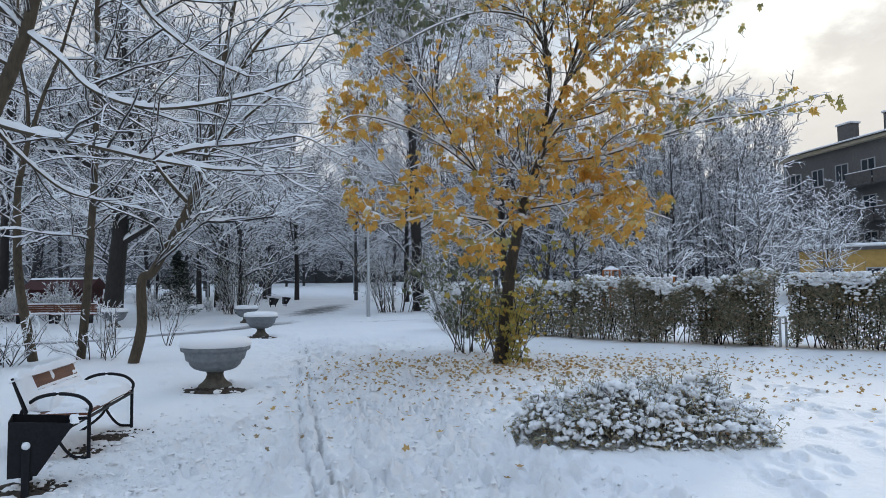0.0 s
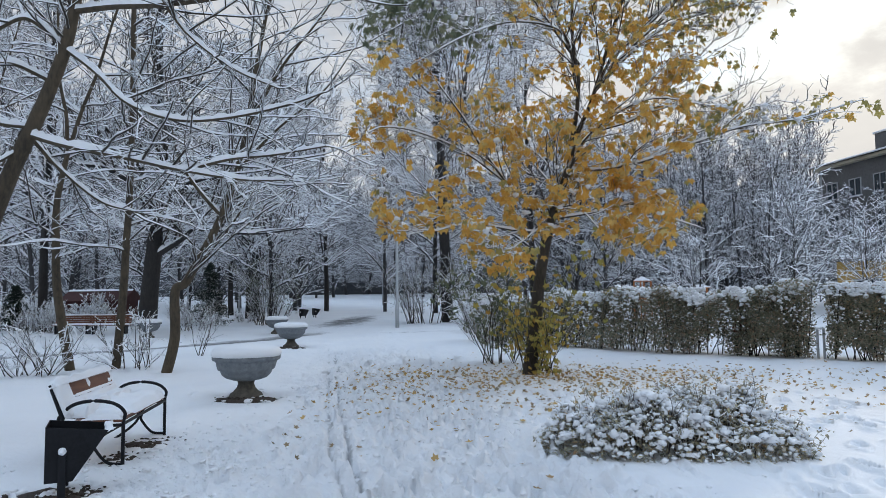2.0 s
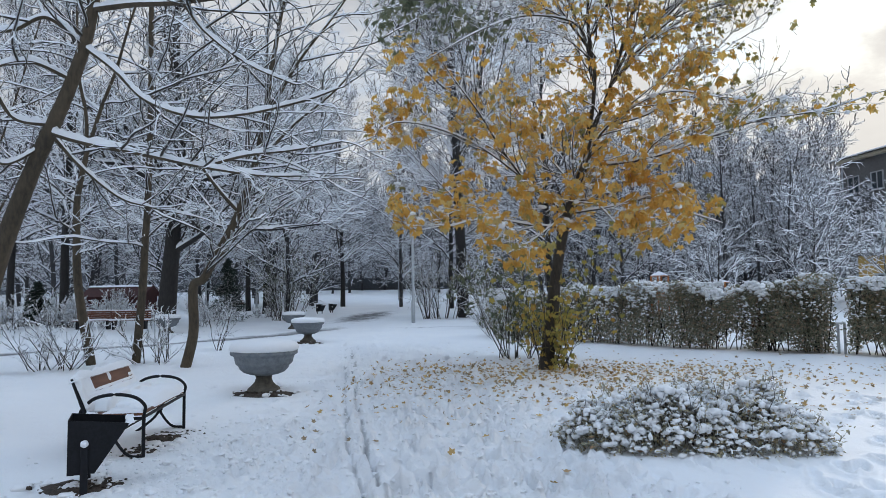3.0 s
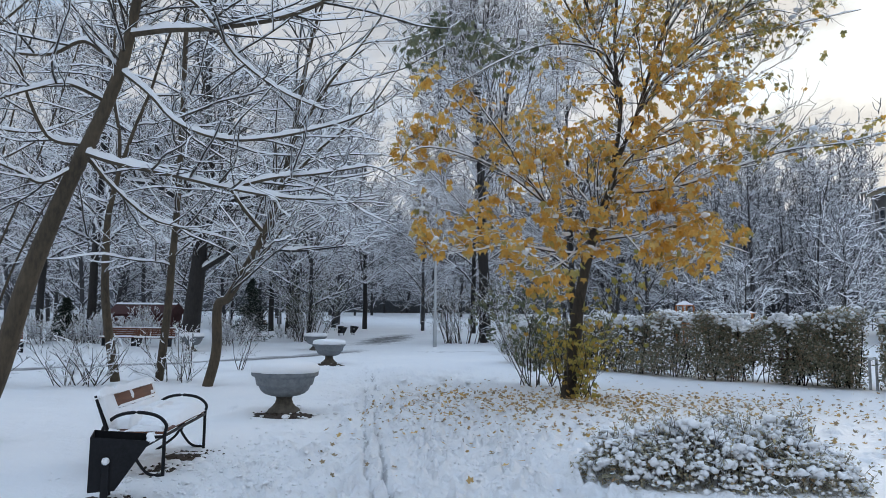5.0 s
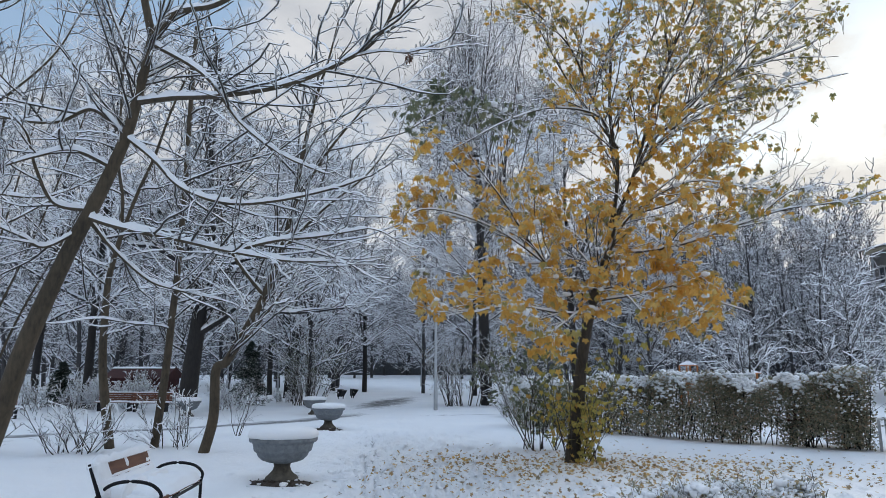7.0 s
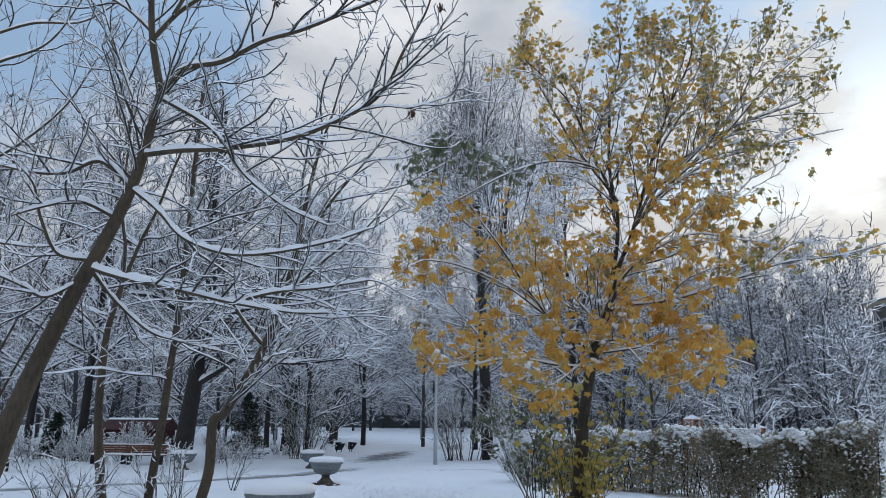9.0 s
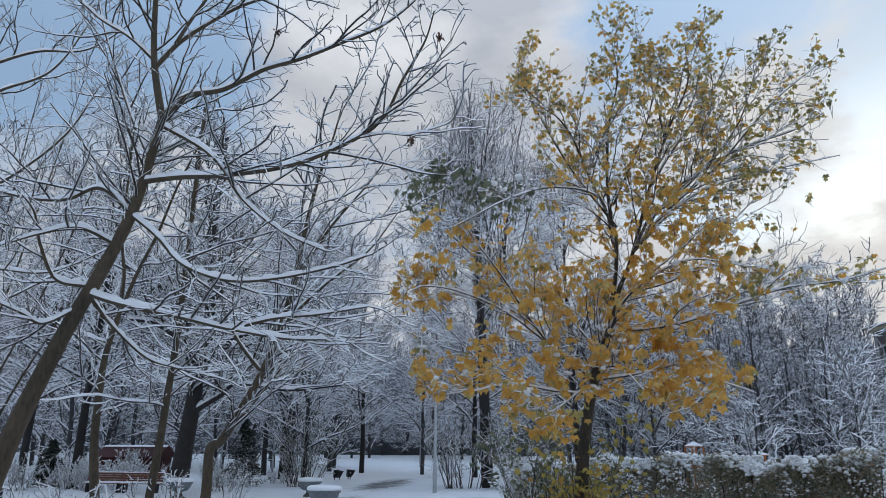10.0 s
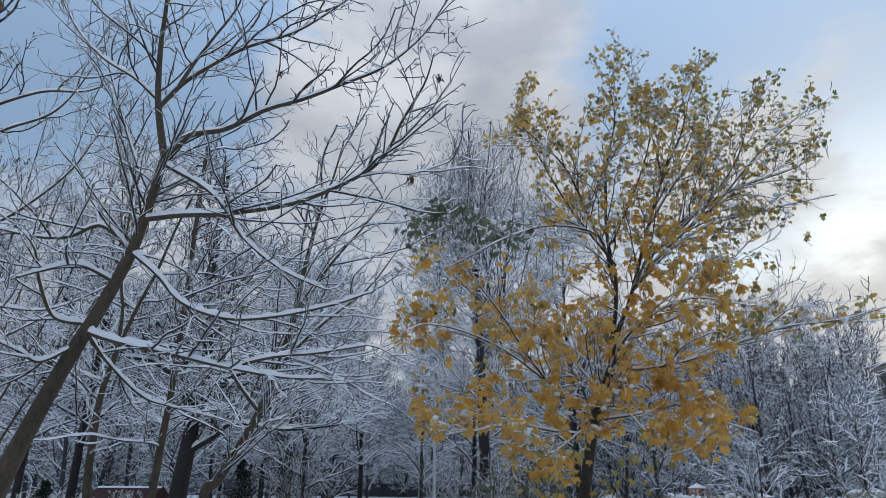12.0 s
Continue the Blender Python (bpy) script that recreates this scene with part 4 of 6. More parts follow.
slim_tree = hero_tree("slim_tree", "slim straight tree with dark trunk and snowy twigs", SLIM_LIMBS, 22, BARK,
    {"fine": True, "n1": 12, "bend": 0.14, "first": 2.1, "angle": 66, "reach": 2.8, "k2": 7, "k3": 3, "bare": 0.30, "reach2": 0.27, "reach3": 0.55, "lift": -0.005, "rise": 0.22, "floor": -0.05, "inside": above_heads}, (0.060, 0.052, 0.032, 0.016))[0]
forked_tree = hero_tree("forked_tree", "slim tree that forks into two snowy stems", FORK_LIMBS, 23, BARK,
    {"fine": True, "n1": 12, "bend": 0.14, "first": 1.8, "angle": 64, "reach": 2.7, "k2": 7, "k3": 3, "bare": 0.40, "reach2": 0.27, "reach3": 0.55, "lift": -0.005, "rise": 0.22, "floor": -0.05, "inside": above_heads}, (0.060, 0.052, 0.032, 0.016))[0]
SHOOT_LIMBS = []
for i, (x0, x1, y0, top) in enumerate(((-14.5, -13.6, 16.6, 12.5), (-14.3, -12.0, 16.2, 12.0), (-14.4, -10.9, 16.8, 11.6), (-14.1, -14.6, 16.4, 11.0), (-14.2, -9.9, 17.2, 10.6), (-14.6, -15.4, 16.9, 10.2))):
    limb(SHOOT_LIMBS, 0.036, 0.010, (x0, y0, -0.1), (x0 * 0.85 + x1 * 0.15, y0, 2.6), (x0 * 0.5 + x1 * 0.5, y0 - 0.1, 5.6), (x0 * 0.2 + x1 * 0.8, y0 - 0.2, top * 0.75), (x1, y0 - 0.2, top))
hero_tree("coppiced_tree", "clump of slender upright stems with snowy shoots", SHOOT_LIMBS, 28, BARK,
    {"fine": True, "n1": 9, "bend": 0.08, "first": 1.9, "angle": 38, "reach": 2.0, "k2": 5, "k3": 2, "bare": 0.35, "reach2": 0.34, "lift": 0.05, "rise": 0.55, "floor": 0.2, "inside": above_heads}, (0.045, 0.032, 0.022, 0.012), trunks=6)
dark_tree = hero_tree("old_dark_tree", "big old tree with black bark and heavy snowy boughs", DARK_LIMBS, 24, DARK_BARK,
    {"n1": 11, "bend": 0.17, "first": 2.2, "angle": 55, "reach": 4.0, "k2": 8, "k3": 6, "bare": 0.6, "most": 0.06, "reach2": 0.40, "inside": high_boughs}, (0.11, 0.075, 0.045, 0.022), trunks=1)[0]

def in_maple_crown(p):
    """Whether points lie within the rounded outline of the maple's crown."""
    right = np.interp(p[:, 2], [2.0, 2.9, 4.6, 5.0, 5.6, 6.7, 7.7, 10.2, 11.5, 12.4], [2.9, 4.2, 5.2, 7.9, 6.6, 6.2, 7.1, 7.0, 5.4, 4.2])
    left = np.interp(p[:, 2], [2.0, 2.4, 3.2, 5.0, 6.9, 10.2, 11.9, 12.6], [0.6, -0.5, -2.4, -2.4, -1.8, -0.3, 0.9, 1.6])
    return (p[:, 0] < right) & (p[:, 0] > left) & (p[:, 2] < 12.5)


# the yellow maple
maple, mrng, m1, m2, m3 = hero_tree("maple_tree", "maple in yellow autumn leaf dusted with snow", [(p, r * (0.8 if i == 0 else 0.58)) for i, (p, r) in enumerate(MAPLE_LIMBS)], 31, MAPLE_BARK,
    {"fine": True, "first": 3.0, "angle": 40, "reach": 1.6, "k2": 6, "k3": 3, "bare": 0.7, "most": 0.016, "lift": 0.06, "inside": in_maple_crown}, (0.036, 0.020, 0.013, 0.009))


def leaves_at(rng, places, size, droop=0.9):
    v, f = leaf_shape()
    m = len(places)
    size = np.asarray(size)
    fall = np.radians(rng.normal(48, 26, m) * droop)
    a, o, z = rng.uniform(0, 2 * math.pi, m), np.ones(m), np.zeros(m)
    tip = np.stack([o, z, z, z, np.cos(fall), np.sin(fall), z, -np.sin(fall), np.cos(fall)], 1).reshape(m, 3, 3)
    spin = np.stack([np.cos(a), -np.sin(a), z, np.sin(a), np.cos(a), z, z, z, o], 1).reshape(m, 3, 3)
    return scatter_shape(v, f, places, spin @ tip, rng.uniform(0.7, 1.25, m) * size)


def dress_maple():
    ends = np.vstack([m3[0][:, -1], m3[0][:, 2], m2[0][:, -1], m2[0][:, 3], m1[0][:, -1]])
    # leafage hangs in whorls of a few leaves, dense low down and thin at the top
    keep = mrng.uniform(0, 1, len(ends)) < np.interp(ends[:, 2], [2.2, 3.2, 5.6, 7.5, 9.5, 13], [0.42, 0.48, 0.42, 0.28, 0.34, 0.52])
    keep &= (ends[:, 0] > 0.3) | (mrng.uniform(0, 1, len(ends)) < 0.62)
    keep &= (ends[:, 0] < 4.8) | (mrng.uniform(0, 1, len(ends)) < 0.55)
    keep &= ~((ends[:, 0] > 4.2) & (ends[:, 2] > 4.0) & (ends[:, 2] < 6.4)) | (mrng.uniform(0, 1, len(ends)) < 0.35)
    ends = ends[keep]
    ends = np.repeat(ends, mrng.integers(1, 5, len(ends)), axis=0)
    ends = ends + mrng.normal(0, 0.05, ends.shape)
    x, y, z = ends.T
    tinge = mrng.uniform(0, 1, len(ends)) < np.interp(z, [2, 3.0, 6.2, 8, 12.5], [0.30, 0.05, 0.10, 0.45, 0.65])
    tinge |= (x > 4.4) & (mrng.uniform(0, 1, len(ends)) < 0.65)
    grey_green = (np.hypot((x + 0.5) * 0.75, z - 7.4) < 0.95) | (np.hypot(x + 1.6, z - 7.2) < 0.5)
    size = np.interp(z, [3.0, 5.5, 8.0, 11.0], [0.20, 0.185, 0.14, 0.13])
    piece("foliage", mesh_of("foliage", *leaves_at(mrng, ends[~tinge & ~grey_green], size[~tinge & ~grey_green]), LEAF, False), maple, "golden yellow lobed leaves", "stuff")
    piece("green_foliage", mesh_of("green_foliage", *leaves_at(mrng, ends[tinge & ~grey_green], size[tinge & ~grey_green] * 0.9), GREEN_LEAF, False), maple, "olive green lobed leaves", "stuff")
    tuft = np.vstack([mrng.normal(0, 1, (70, 3)) * [0.28, 0.35, 0.20] + c for c in ((-0.8, 13.6, 7.25), (-0.1, 13.5, 7.10), (-1.7, 13.5, 7.15))] + [mrng.normal(0, 1, (40, 3)) * [0.12, 0.2, 0.12] + (-1.5, 13.4, 7.65)])
    piece("leaf_tuft", mesh_of("leaf_tuft", *leaves_at(mrng, tuft, 0.20), OLD_LEAF, False), maple, "dull grey-green leaf tuft", "stuff")
    # suckers with hanging leaves round the foot of the trunk
    foot = np.stack([mrng.normal(1.32, 0.17, 26), mrng.normal(14.15, 0.22, 26), np.full(26, 0.02)], 1)
    way = np.stack([mrng.normal(0.08, 0.34, 26), mrng.normal(-0.05, 0.34, 26), np.ones(26)], 1)
    stems = runs(mrng, foot, way, mrng.uniform(0.9, 3.3, 26), np.full(26, 0.008), 6, 0.06, 0.02)
    more = runs(mrng, *shoots(mrng, *stems, 5, 0.2, 1.0, 38, 0.3), 4, 0.1, 0.02)
    piece("sucker_growth", wood_mesh("sucker_growth", [stems, more], (4, 3), TWIG), maple)
    at = np.vstack([more[0][:, -1], more[0][:, 2], stems[0][:, 3:].reshape(-1, 3)])
    at = at + mrng.normal(0, 0.05, at.shape)
    low = at[:, 2] < 1.25
    sleeve = np.stack([1.30 + mrng.normal(0.12, 0.20, 170), 14.15 + mrng.normal(0, 0.20, 170), mrng.uniform(0.08, 1.2, 170)], 1)
    piece("sleeve_foliage", mesh_of("sleeve_foliage", *leaves_at(mrng, sleeve, 0.13, 1.3), SUCKER_LEAF, False), maple, "withered leaves clinging round the trunk", "stuff")
    piece("foot_foliage", mesh_of("foot_foliage", *leaves_at(mrng, np.vstack([at[low]] * 2) + mrng.normal(0, 0.08, (2 * low.sum(), 3)), 0.12, 1.4), SUCKER_LEAF, False), maple, "withered yellow leaves round the trunk's foot")
    piece("sucker_foliage", mesh_of("sucker_foliage", *leaves_at(mrng, at[~low] + mrng.normal(0, 0.08, ((~low).sum(), 3)), 0.15, 1.2), SUCKER_LEAF, False), maple, "yellow-green leaves on sucker_growth")
    top = np.vstack([m1[0][:, 3], m1[0][:, 5], m2[0][::4, 2]])
    top = top[mrng.uniform(0, 1, len(top)) < np.interp(top[:, 2], [3, 7, 9], [0.8, 0.5, 0.2])]
    piece("snow_lump_cover", mesh_of("snow_lump_cover", *clumps(mrng, top, mrng.uniform(0.02, 0.075, len(top)), 0.7, 2, 0.18), SNOW), maple, "lumps of snow caught in the leaves", "stuff")


dress_maple()


def bare_tree(seed, tall, girth, counts, amount, spread=0.34, clear=0.2, steep=40, lift=0.05, coarse=0):
    """Levels of a bare broad-crowned tree that stands at the origin."""
    rng = np.random.default_rng(seed)
    trunk = runs(rng, np.zeros((1, 3)) - [0, 0, 0.15], np.array([[rng.normal(0, 0.04), rng.normal(0, 0.04), 1.0]]), np.array([tall]), np.array([girth]), 14, 0.035, 0.06, 0.10)
    a, b, c, *d4 = counts
    p, d, length, r = shoots(rng, *trunk, a, clear, 0.99, steep + 14, spread, 0.5, 0.012)
    one = runs(rng, p, d, length, np.minimum(r, 0.09), 4 if coarse else 7, 0.12, lift, 0.25)
    two = runs(rng, *shoots(rng, *one, b, 0.12, 1.0, 48, 0.50, 0.5, 0.012 + coarse * 0.010), 3 if coarse else 4, 0.16, 0.04, 0.5)
    three = runs(rng, *shoots(rng, *two, c, 0.15, 1.0, 46, 0.55, 0.6, 0.008 + coarse * 0.008), 3 if d4 else 2, 0.13, 0.04, 0.6)
    levels = [trunk, one, two, three]
    if d4:
        levels.append(runs(rng, *shoots(rng, *three, d4[0], 0.2, 1.0, 46, 0.5, 0.7, 0.007), 2, 0.1, 0.03, 0.7))
    return rng, levels, amount


def forest_tree(name, label, seed, bark, *shape, dome=None, **more):
    rng, levels, amount = bare_tree(seed, *shape, **more)
    if dome:
        # a rounded crown: half its width, the height of its widest part, and its top
        wide, waist, top = dome
        keep = [np.hypot(p[:, -1, 0], p[:, -1, 1]) < wide * np.sqrt(np.clip(1 - (np.maximum(p[:, -1, 2] - waist, 0) / (top - waist)) ** 2, 0, 1)) for p, r in levels[1:]]
        levels = levels[:1] + [(p[k], r[k]) for (p, r), k in zip(levels[1:], keep)]
    root = thing(name, label, "tree", group="trees of the park")
    piece("trunk", wood_mesh("trunk", levels[:1], (9,), bark), root)
    piece("crown", crown_mesh("crown", [(levels[1:], rng, amount)]), root, "bare grey branches topped with snow", "stuff")
    return root


tall_a = forest_tree("tall_tree", "tall bare park tree with snow on every twig", 41, DARK_BARK, 29, 0.40, (60, 11, 8, 3), 0.026, spread=0.50, steep=32, lift=0.09, clear=0.22, dome=(7.3, 13, 28.5))
tall_b = forest_tree("tall_tree", "broad bare park tree with snow on every twig", 42, DARK_BARK, 22, 0.26, (38, 8, 6, 2), 0.030, spread=0.33)
tall_c = forest_tree("tall_tree", "slender bare park tree with snow on every twig", 43, FAR_BARK, 16, 0.15, (34, 8, 6, 2), 0.028, spread=0.34, clear=0.16)
tall_a.matrix_basis = on_ground(-1.56, 44.4)
tall_b.matrix_basis = on_ground(-24, 37, rz=40)
tall_c.matrix_basis = on_ground(-12.8, 43, rz=100)
for src, x, y, rz, s in ((tall_b, -21.5, 60, 200, 0.95), (tall_c, -19, 40, 10, 1.1), (tall_b, -33, 45, 130, 1.05), (tall_b, 4.5, 50, 300, 1.0), (tall_c, -16.0, 49, 250, 1.1),
                         (tall_c, 23.5, 57, 60, 1.05), (tall_c, -28, 30, 222, 1.15), (tall_c, 10.0, 51, 33, 0.9), (tall_b, -14.2, 66, 310, 0.95), (tall_c, -8.2, 64, 170, 1.2), (tall_b, -18.0, 54, 15, 0.85), (tall_b, -16.3, 51, 75, 0.9), (tall_b, -3.2, 60, 140, 0.95), (tall_b, 20.5, 61, 260, 0.66)):
    dup = copy_thing(src, on_ground(x, y, rz=rz))
    dup.scale = (s, s, s)


def far_woods():
    """The wood behind the park, too dense to count."""
    rng = np.random.default_rng(77)
    kinds = [bare_tree(80 + i, 16, 0.20, (26, 7, 6), 0.032, spread=(0.30, 0.34, 0.28)[i], clear=0.06, steep=(30, 36, 24)[i], lift=0.08, coarse=1) for i in range(3)]
    brush = [bare_tree(90 + i, 5.0, 0.05, (16, 6, 4), 0.024, spread=0.5, clear=0.05, coarse=1) for i in range(2)]
    wood, crowns = [], []
    def plant(kind, x, y, s):
        g, levels, amount = kind
        a = rng.uniform(0, 6.28)
        turn = np.array([[math.cos(a), -math.sin(a), 0], [math.sin(a), math.cos(a), 0], [0, 0, 1]]) * s
        at = np.array([x, y, float(ground_z(x, y))])
        moved = [(p @ turn.T + at, r * s) for p, r in levels]
        wood.append(tubes(*moved[0], 6))
        crowns.append((moved[1:], rng, amount))
    def stand(count, slope0, slope1, near, far, rise0, rise1):
        """Trees in a wedge of the wood whose tops rise between two slopes above the eye."""
        for i in range(count):
            y = rng.uniform(near, far)
            slope = slope0 + (slope1 - slope0) * (i + rng.uniform(0, 1)) / count
            top = 1.6 + y * rng.uniform(rise0, rise1)
            plant(kinds[i % 3], slope * y, y, (top - float(ground_z(0, y))) / 16)
    stand(20, 0.08, 0.50, 54, 66, 0.18, 0.245)
    stand(13, 0.06, 0.52, 68, 84, 0.19, 0.25)
    stand(6, 0.53, 0.80, 46, 56, 0.09, 0.15)
    stand(20, -0.80, -0.23, 62, 78, 0.20, 0.30)
    stand(13, -0.85, -0.22, 80, 104, 0.18, 0.28)
    stand(13, -0.24, 0.06, 94, 112, 0.15, 0.26)
    for i in range(30):
        y = rng.uniform(72, 112)
        slope = -0.80 + i * 0.052 + rng.normal(0, 0.01)
        if -0.23 < slope < -0.07:
            y = rng.uniform(106, 114)
        plant(brush[i % 2], slope * y, y, rng.uniform(0.7, 1.3))
    for i in range(11):
        plant(brush[i % 2], (-0.24 + i * 0.019) * 113, 113, rng.uniform(1.0, 1.6))
    root = thing("far_woods", "dense snowy winter wood behind the park", "woods", kind="stuff")
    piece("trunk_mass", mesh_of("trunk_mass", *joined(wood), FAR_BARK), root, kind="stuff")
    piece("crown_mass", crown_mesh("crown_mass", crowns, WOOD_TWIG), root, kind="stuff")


far_woods()


def thicket(name, label, x, y, wide, high, stems, seed, leafy=0, snow=0.02, leaf=HEDGE_LEAF, deep=None, rz=0.0, lean=0.35, k=6, tangle=3, size=0.06):
    """A bare or half-bare shrub: many stems from the ground, with snow on them."""
    rng = np.random.default_rng(seed)
    root = thing(name, label, "shrub", on_ground(x, y, rz=rz))
    deep = deep or wide * 0.6
    foot = np.stack([rng.uniform(-0.5, 0.5, stems) * wide * 0.6, rng.uniform(-0.5, 0.5, stems) * deep * 0.6, np.full(stems, -0.03)], 1)
    way = np.stack([foot[:, 0] * 1.2 / wide + rng.normal(0, lean, stems), rng.normal(0, lean, stems), np.ones(stems)], 1)
    one = runs(rng, foot, way, rng.uniform(0.6, 1.1, stems) * high, np.full(stems, 0.006 + 0.004 * high), 7, 0.09, 0.03, 0.4)
    two = runs(rng, *shoots(rng, *one, k, 0.25, 1.0, 42, 0.36, 0.6, 0.005), 4, 0.14, 0.06, 0.5)
    three = runs(rng, *shoots(rng, *two, tangle, 0.2, 1.0, 42, 0.5, 0.7, 0.004), 3, 0.14, 0.05, 0.6)
    piece("brush", wood_mesh("brush", [one, two, three], (5, 3, 3), TWIG), root)
    piece("snow", snow_mesh("snow", [one, two, three], rng, (snow * 1.2, snow, snow), (0.35, 0.5, 0.5)), root, "snow on the stems", "stuff")
    if leafy:
        ends = np.vstack([three[0][:, -1], three[0][:, 1], two[0][:, -1]])
        ends = ends[rng.integers(0, len(ends), leafy)] + rng.normal(0, 0.04, (leafy, 3))
        v, f = oval_leaf()
        piece("foliage", mesh_of("foliage", *scatter_shape(v, f, ends, turns(rng, leafy, 1.0), rng.uniform(0.7, 1.3, leafy) * size), leaf, False), root)
    return root


# shrubs between the slim trees and beside the paths
thicket("bare_shrub", "bare shrub of thin snowy stems among young trees", -9.7, 14.6, 1.8, 1.35, 22, 101, k=5, snow=0.026, lean=0.45)
thicket("bare_shrub", "bare shrub of thin snowy stems among young trees", -8.1, 15.9, 1.4, 1.25, 18, 102, k=5, snow=0.026, lean=0.4)
thicket("bare_shrub", "bare shrub of thin snowy stems among young trees", -11.6, 14.2, 1.0, 1.1, 14, 103, k=5, snow=0.026, lean=0.5)
thicket("sapling", "thin upright sapling with snowy shoots", -8.0, 19.8, 0.3, 1.3, 6, 104, snow=0.014, lean=0.16)
thicket("tall_shrub", "tall bare shrub with a few greenish leaves", -13.0, 43, 3.2, 4.2, 34, 105, leafy=2200, snow=0.03, leaf=OLD_LEAF, lean=0.18, size=0.11)
thicket("tall_shrub", "tall dark shrub of many upright stems", -3.0, 43, 3.4, 4.0, 30, 106, leafy=1300, snow=0.03, leaf=HEDGE_LEAF, lean=0.15, size=0.10)
thicket("tall_shrub", "tall dark shrub of many upright stems", 0.6, 42, 3.0, 4.0, 26, 107, leafy=1300, snow=0.03, lean=0.15, size=0.10)
thicket("snowy_shrub", "rounded shrub white with clinging snow", 0.2, 31.5, 2.0, 1.5, 30, 108, snow=0.045, lean=0.4)
thicket("snowy_shrub", "rounded shrub white with clinging snow", 1.5, 29.0, 2.4, 1.4, 30, 109, snow=0.04, lean=0.4)
thicket("pink_shrub", "shrub with reddish leaves dusted by snow", 0.7, 25.2, 2.4, 1.7, 40, 110, leafy=1400, snow=0.025, lean=0.3, leaf=BUSH_LEAF)
thicket("low_shrub", "low clipped shrub under snow", -19.4, 48, 4.0, 0.8, 46, 111, snow=0.06, lean=0.4)
thicket("low_shrub", "low clipped shrub under snow", -15.6, 47, 2.6, 0.8, 36, 112, snow=0.06, lean=0.4)
thicket("snowy_shrub", "shrub bowed down by snow beside the far benches", -22.5, 36, 2.6, 1.6, 36, 113, snow=0.05, lean=0.45)
thicket("snowy_shrub", "shrub bowed down by snow beside the far benches", -15.2, 36, 2.4, 1.5, 30, 114, snow=0.05, lean=0.45)
thicket("snowy_shrub", "shrub bowed down by snow beside the far benches", -26.5, 33, 2.6, 1.5, 30, 115, snow=0.05, lean=0.45)

thicket("olive_shrub", "loose shrub with olive leaves beside the maple", 0.62, 16.4, 1.3, 2.1, 16, 116, leafy=1000, snow=0.014, leaf=OLD_LEAF, lean=0.36, size=0.15)
lawn_shrub = thicket("snowy_shrub", "rounded shrub under snow on the far lawn", -23.2, 36.0, 2.4, 1.5, 26, 117, leafy=500, snow=0.05, leaf=HEDGE_LEAF, lean=0.5, k=5)
for x, y, rz, k in ((-24.6, 37.0, 70, 1.0), (-25.4, 34.5, 130, 1.15), (-20.8, 36.6, 200, 0.9), (-27.6, 40.5, 20, 1.3), (-23.6, 41.5, 260, 1.3), (-30.5, 46.0, 320, 1.5), (-25.5, 46.0, 100, 1.3), (-19.0, 37.5, 45, 0.8)):
    copy_thing(lawn_shrub, on_ground(x, y, rz=rz)).scale = (k, k, k)

# snow-laden young trees behind the hedge
for x, y, tall, seed in ((12.3, 26.5, 5.2, 61), (16.6, 29, 4.6, 62), (9.6, 29, 4.2, 63)):
    rng, levels, amount = bare_tree(seed, tall, 0.07, (20, 7, 5), 0.05, spread=0.62, clear=0.16, steep=34, lift=0.02)
    young = thing("young_tree", "young tree bowed under thick white snow", "tree", on_ground(x, y), "young trees behind the hedge")
    piece("trunk", wood_mesh("trunk", levels[:1], (7,), DARK_BARK), young)
    piece("crown", wood_mesh("crown", levels[1:], (4, 3, 3), TWIG), young)
    piece("snow", snow_mesh("snow", levels[1:], rng, (0.038, 0.028, 0.022), (0.35, 0.5, 0.5)), young, "thick snow on the branches")


def fir(x, y, high, seed):
    rng = np.random.default_rng(seed)
    root = thing("fir_tree", "small dark fir with snow on its boughs", "tree", on_ground(x, y), "firs")
    n = 110
    f = rng.uniform(0.05, 0.98, n)
    a = rng.uniform(0, 6.28, n)
    p = np.stack([0 * f, 0 * f, f * high], 1)
    d = np.stack([np.cos(a), np.sin(a), np.full(n, -0.12)], 1)
    boughs = runs(rng, p, d, (1 - f) * high * 0.36 + 0.12, np.full(n, 0.012), 6, 0.05, 0.02)
    twigs = runs(rng, *shoots(rng, *boughs, 9, 0.1, 1.0, 50, 0.3, 0.6, 0.004), 3, 0.08, -0.02)
    piece("trunk", wood_mesh("trunk", [runs(rng, np.zeros((1, 3)), np.array([[0, 0, 1.0]]), np.array([high]), np.array([0.07]), 6, 0.01, 0.0, 0.1)], (7,), DARK_BARK), root)
    piece("bough_layer", wood_mesh("bough_layer", [boughs], (4,), DARK_BARK), root, "", "stuff")
    v, fc = oval_leaf()
    at = np.vstack([twigs[0].reshape(-1, 3), boughs[0][:, 2:].reshape(-1, 3)])
    at = np.vstack([at, at, at]) + rng.normal(0, 0.04, (3 * len(at), 3))
    piece("needle_cover", mesh_of("needle_cover", *scatter_shape(v * [0.5, 1, 1], fc, at, turns(rng, len(at), 0.9), rng.uniform(0.10, 0.2, len(at))), NEEDLE, False), root)
    piece("snow", snow_mesh("snow", [boughs, twigs], rng, (0.04, 0.03), (0.6, 0.6)), root)


fir(-26.5, 38.5, 2.6, 201)
fir(-16.6, 42.5, 4.0, 202)

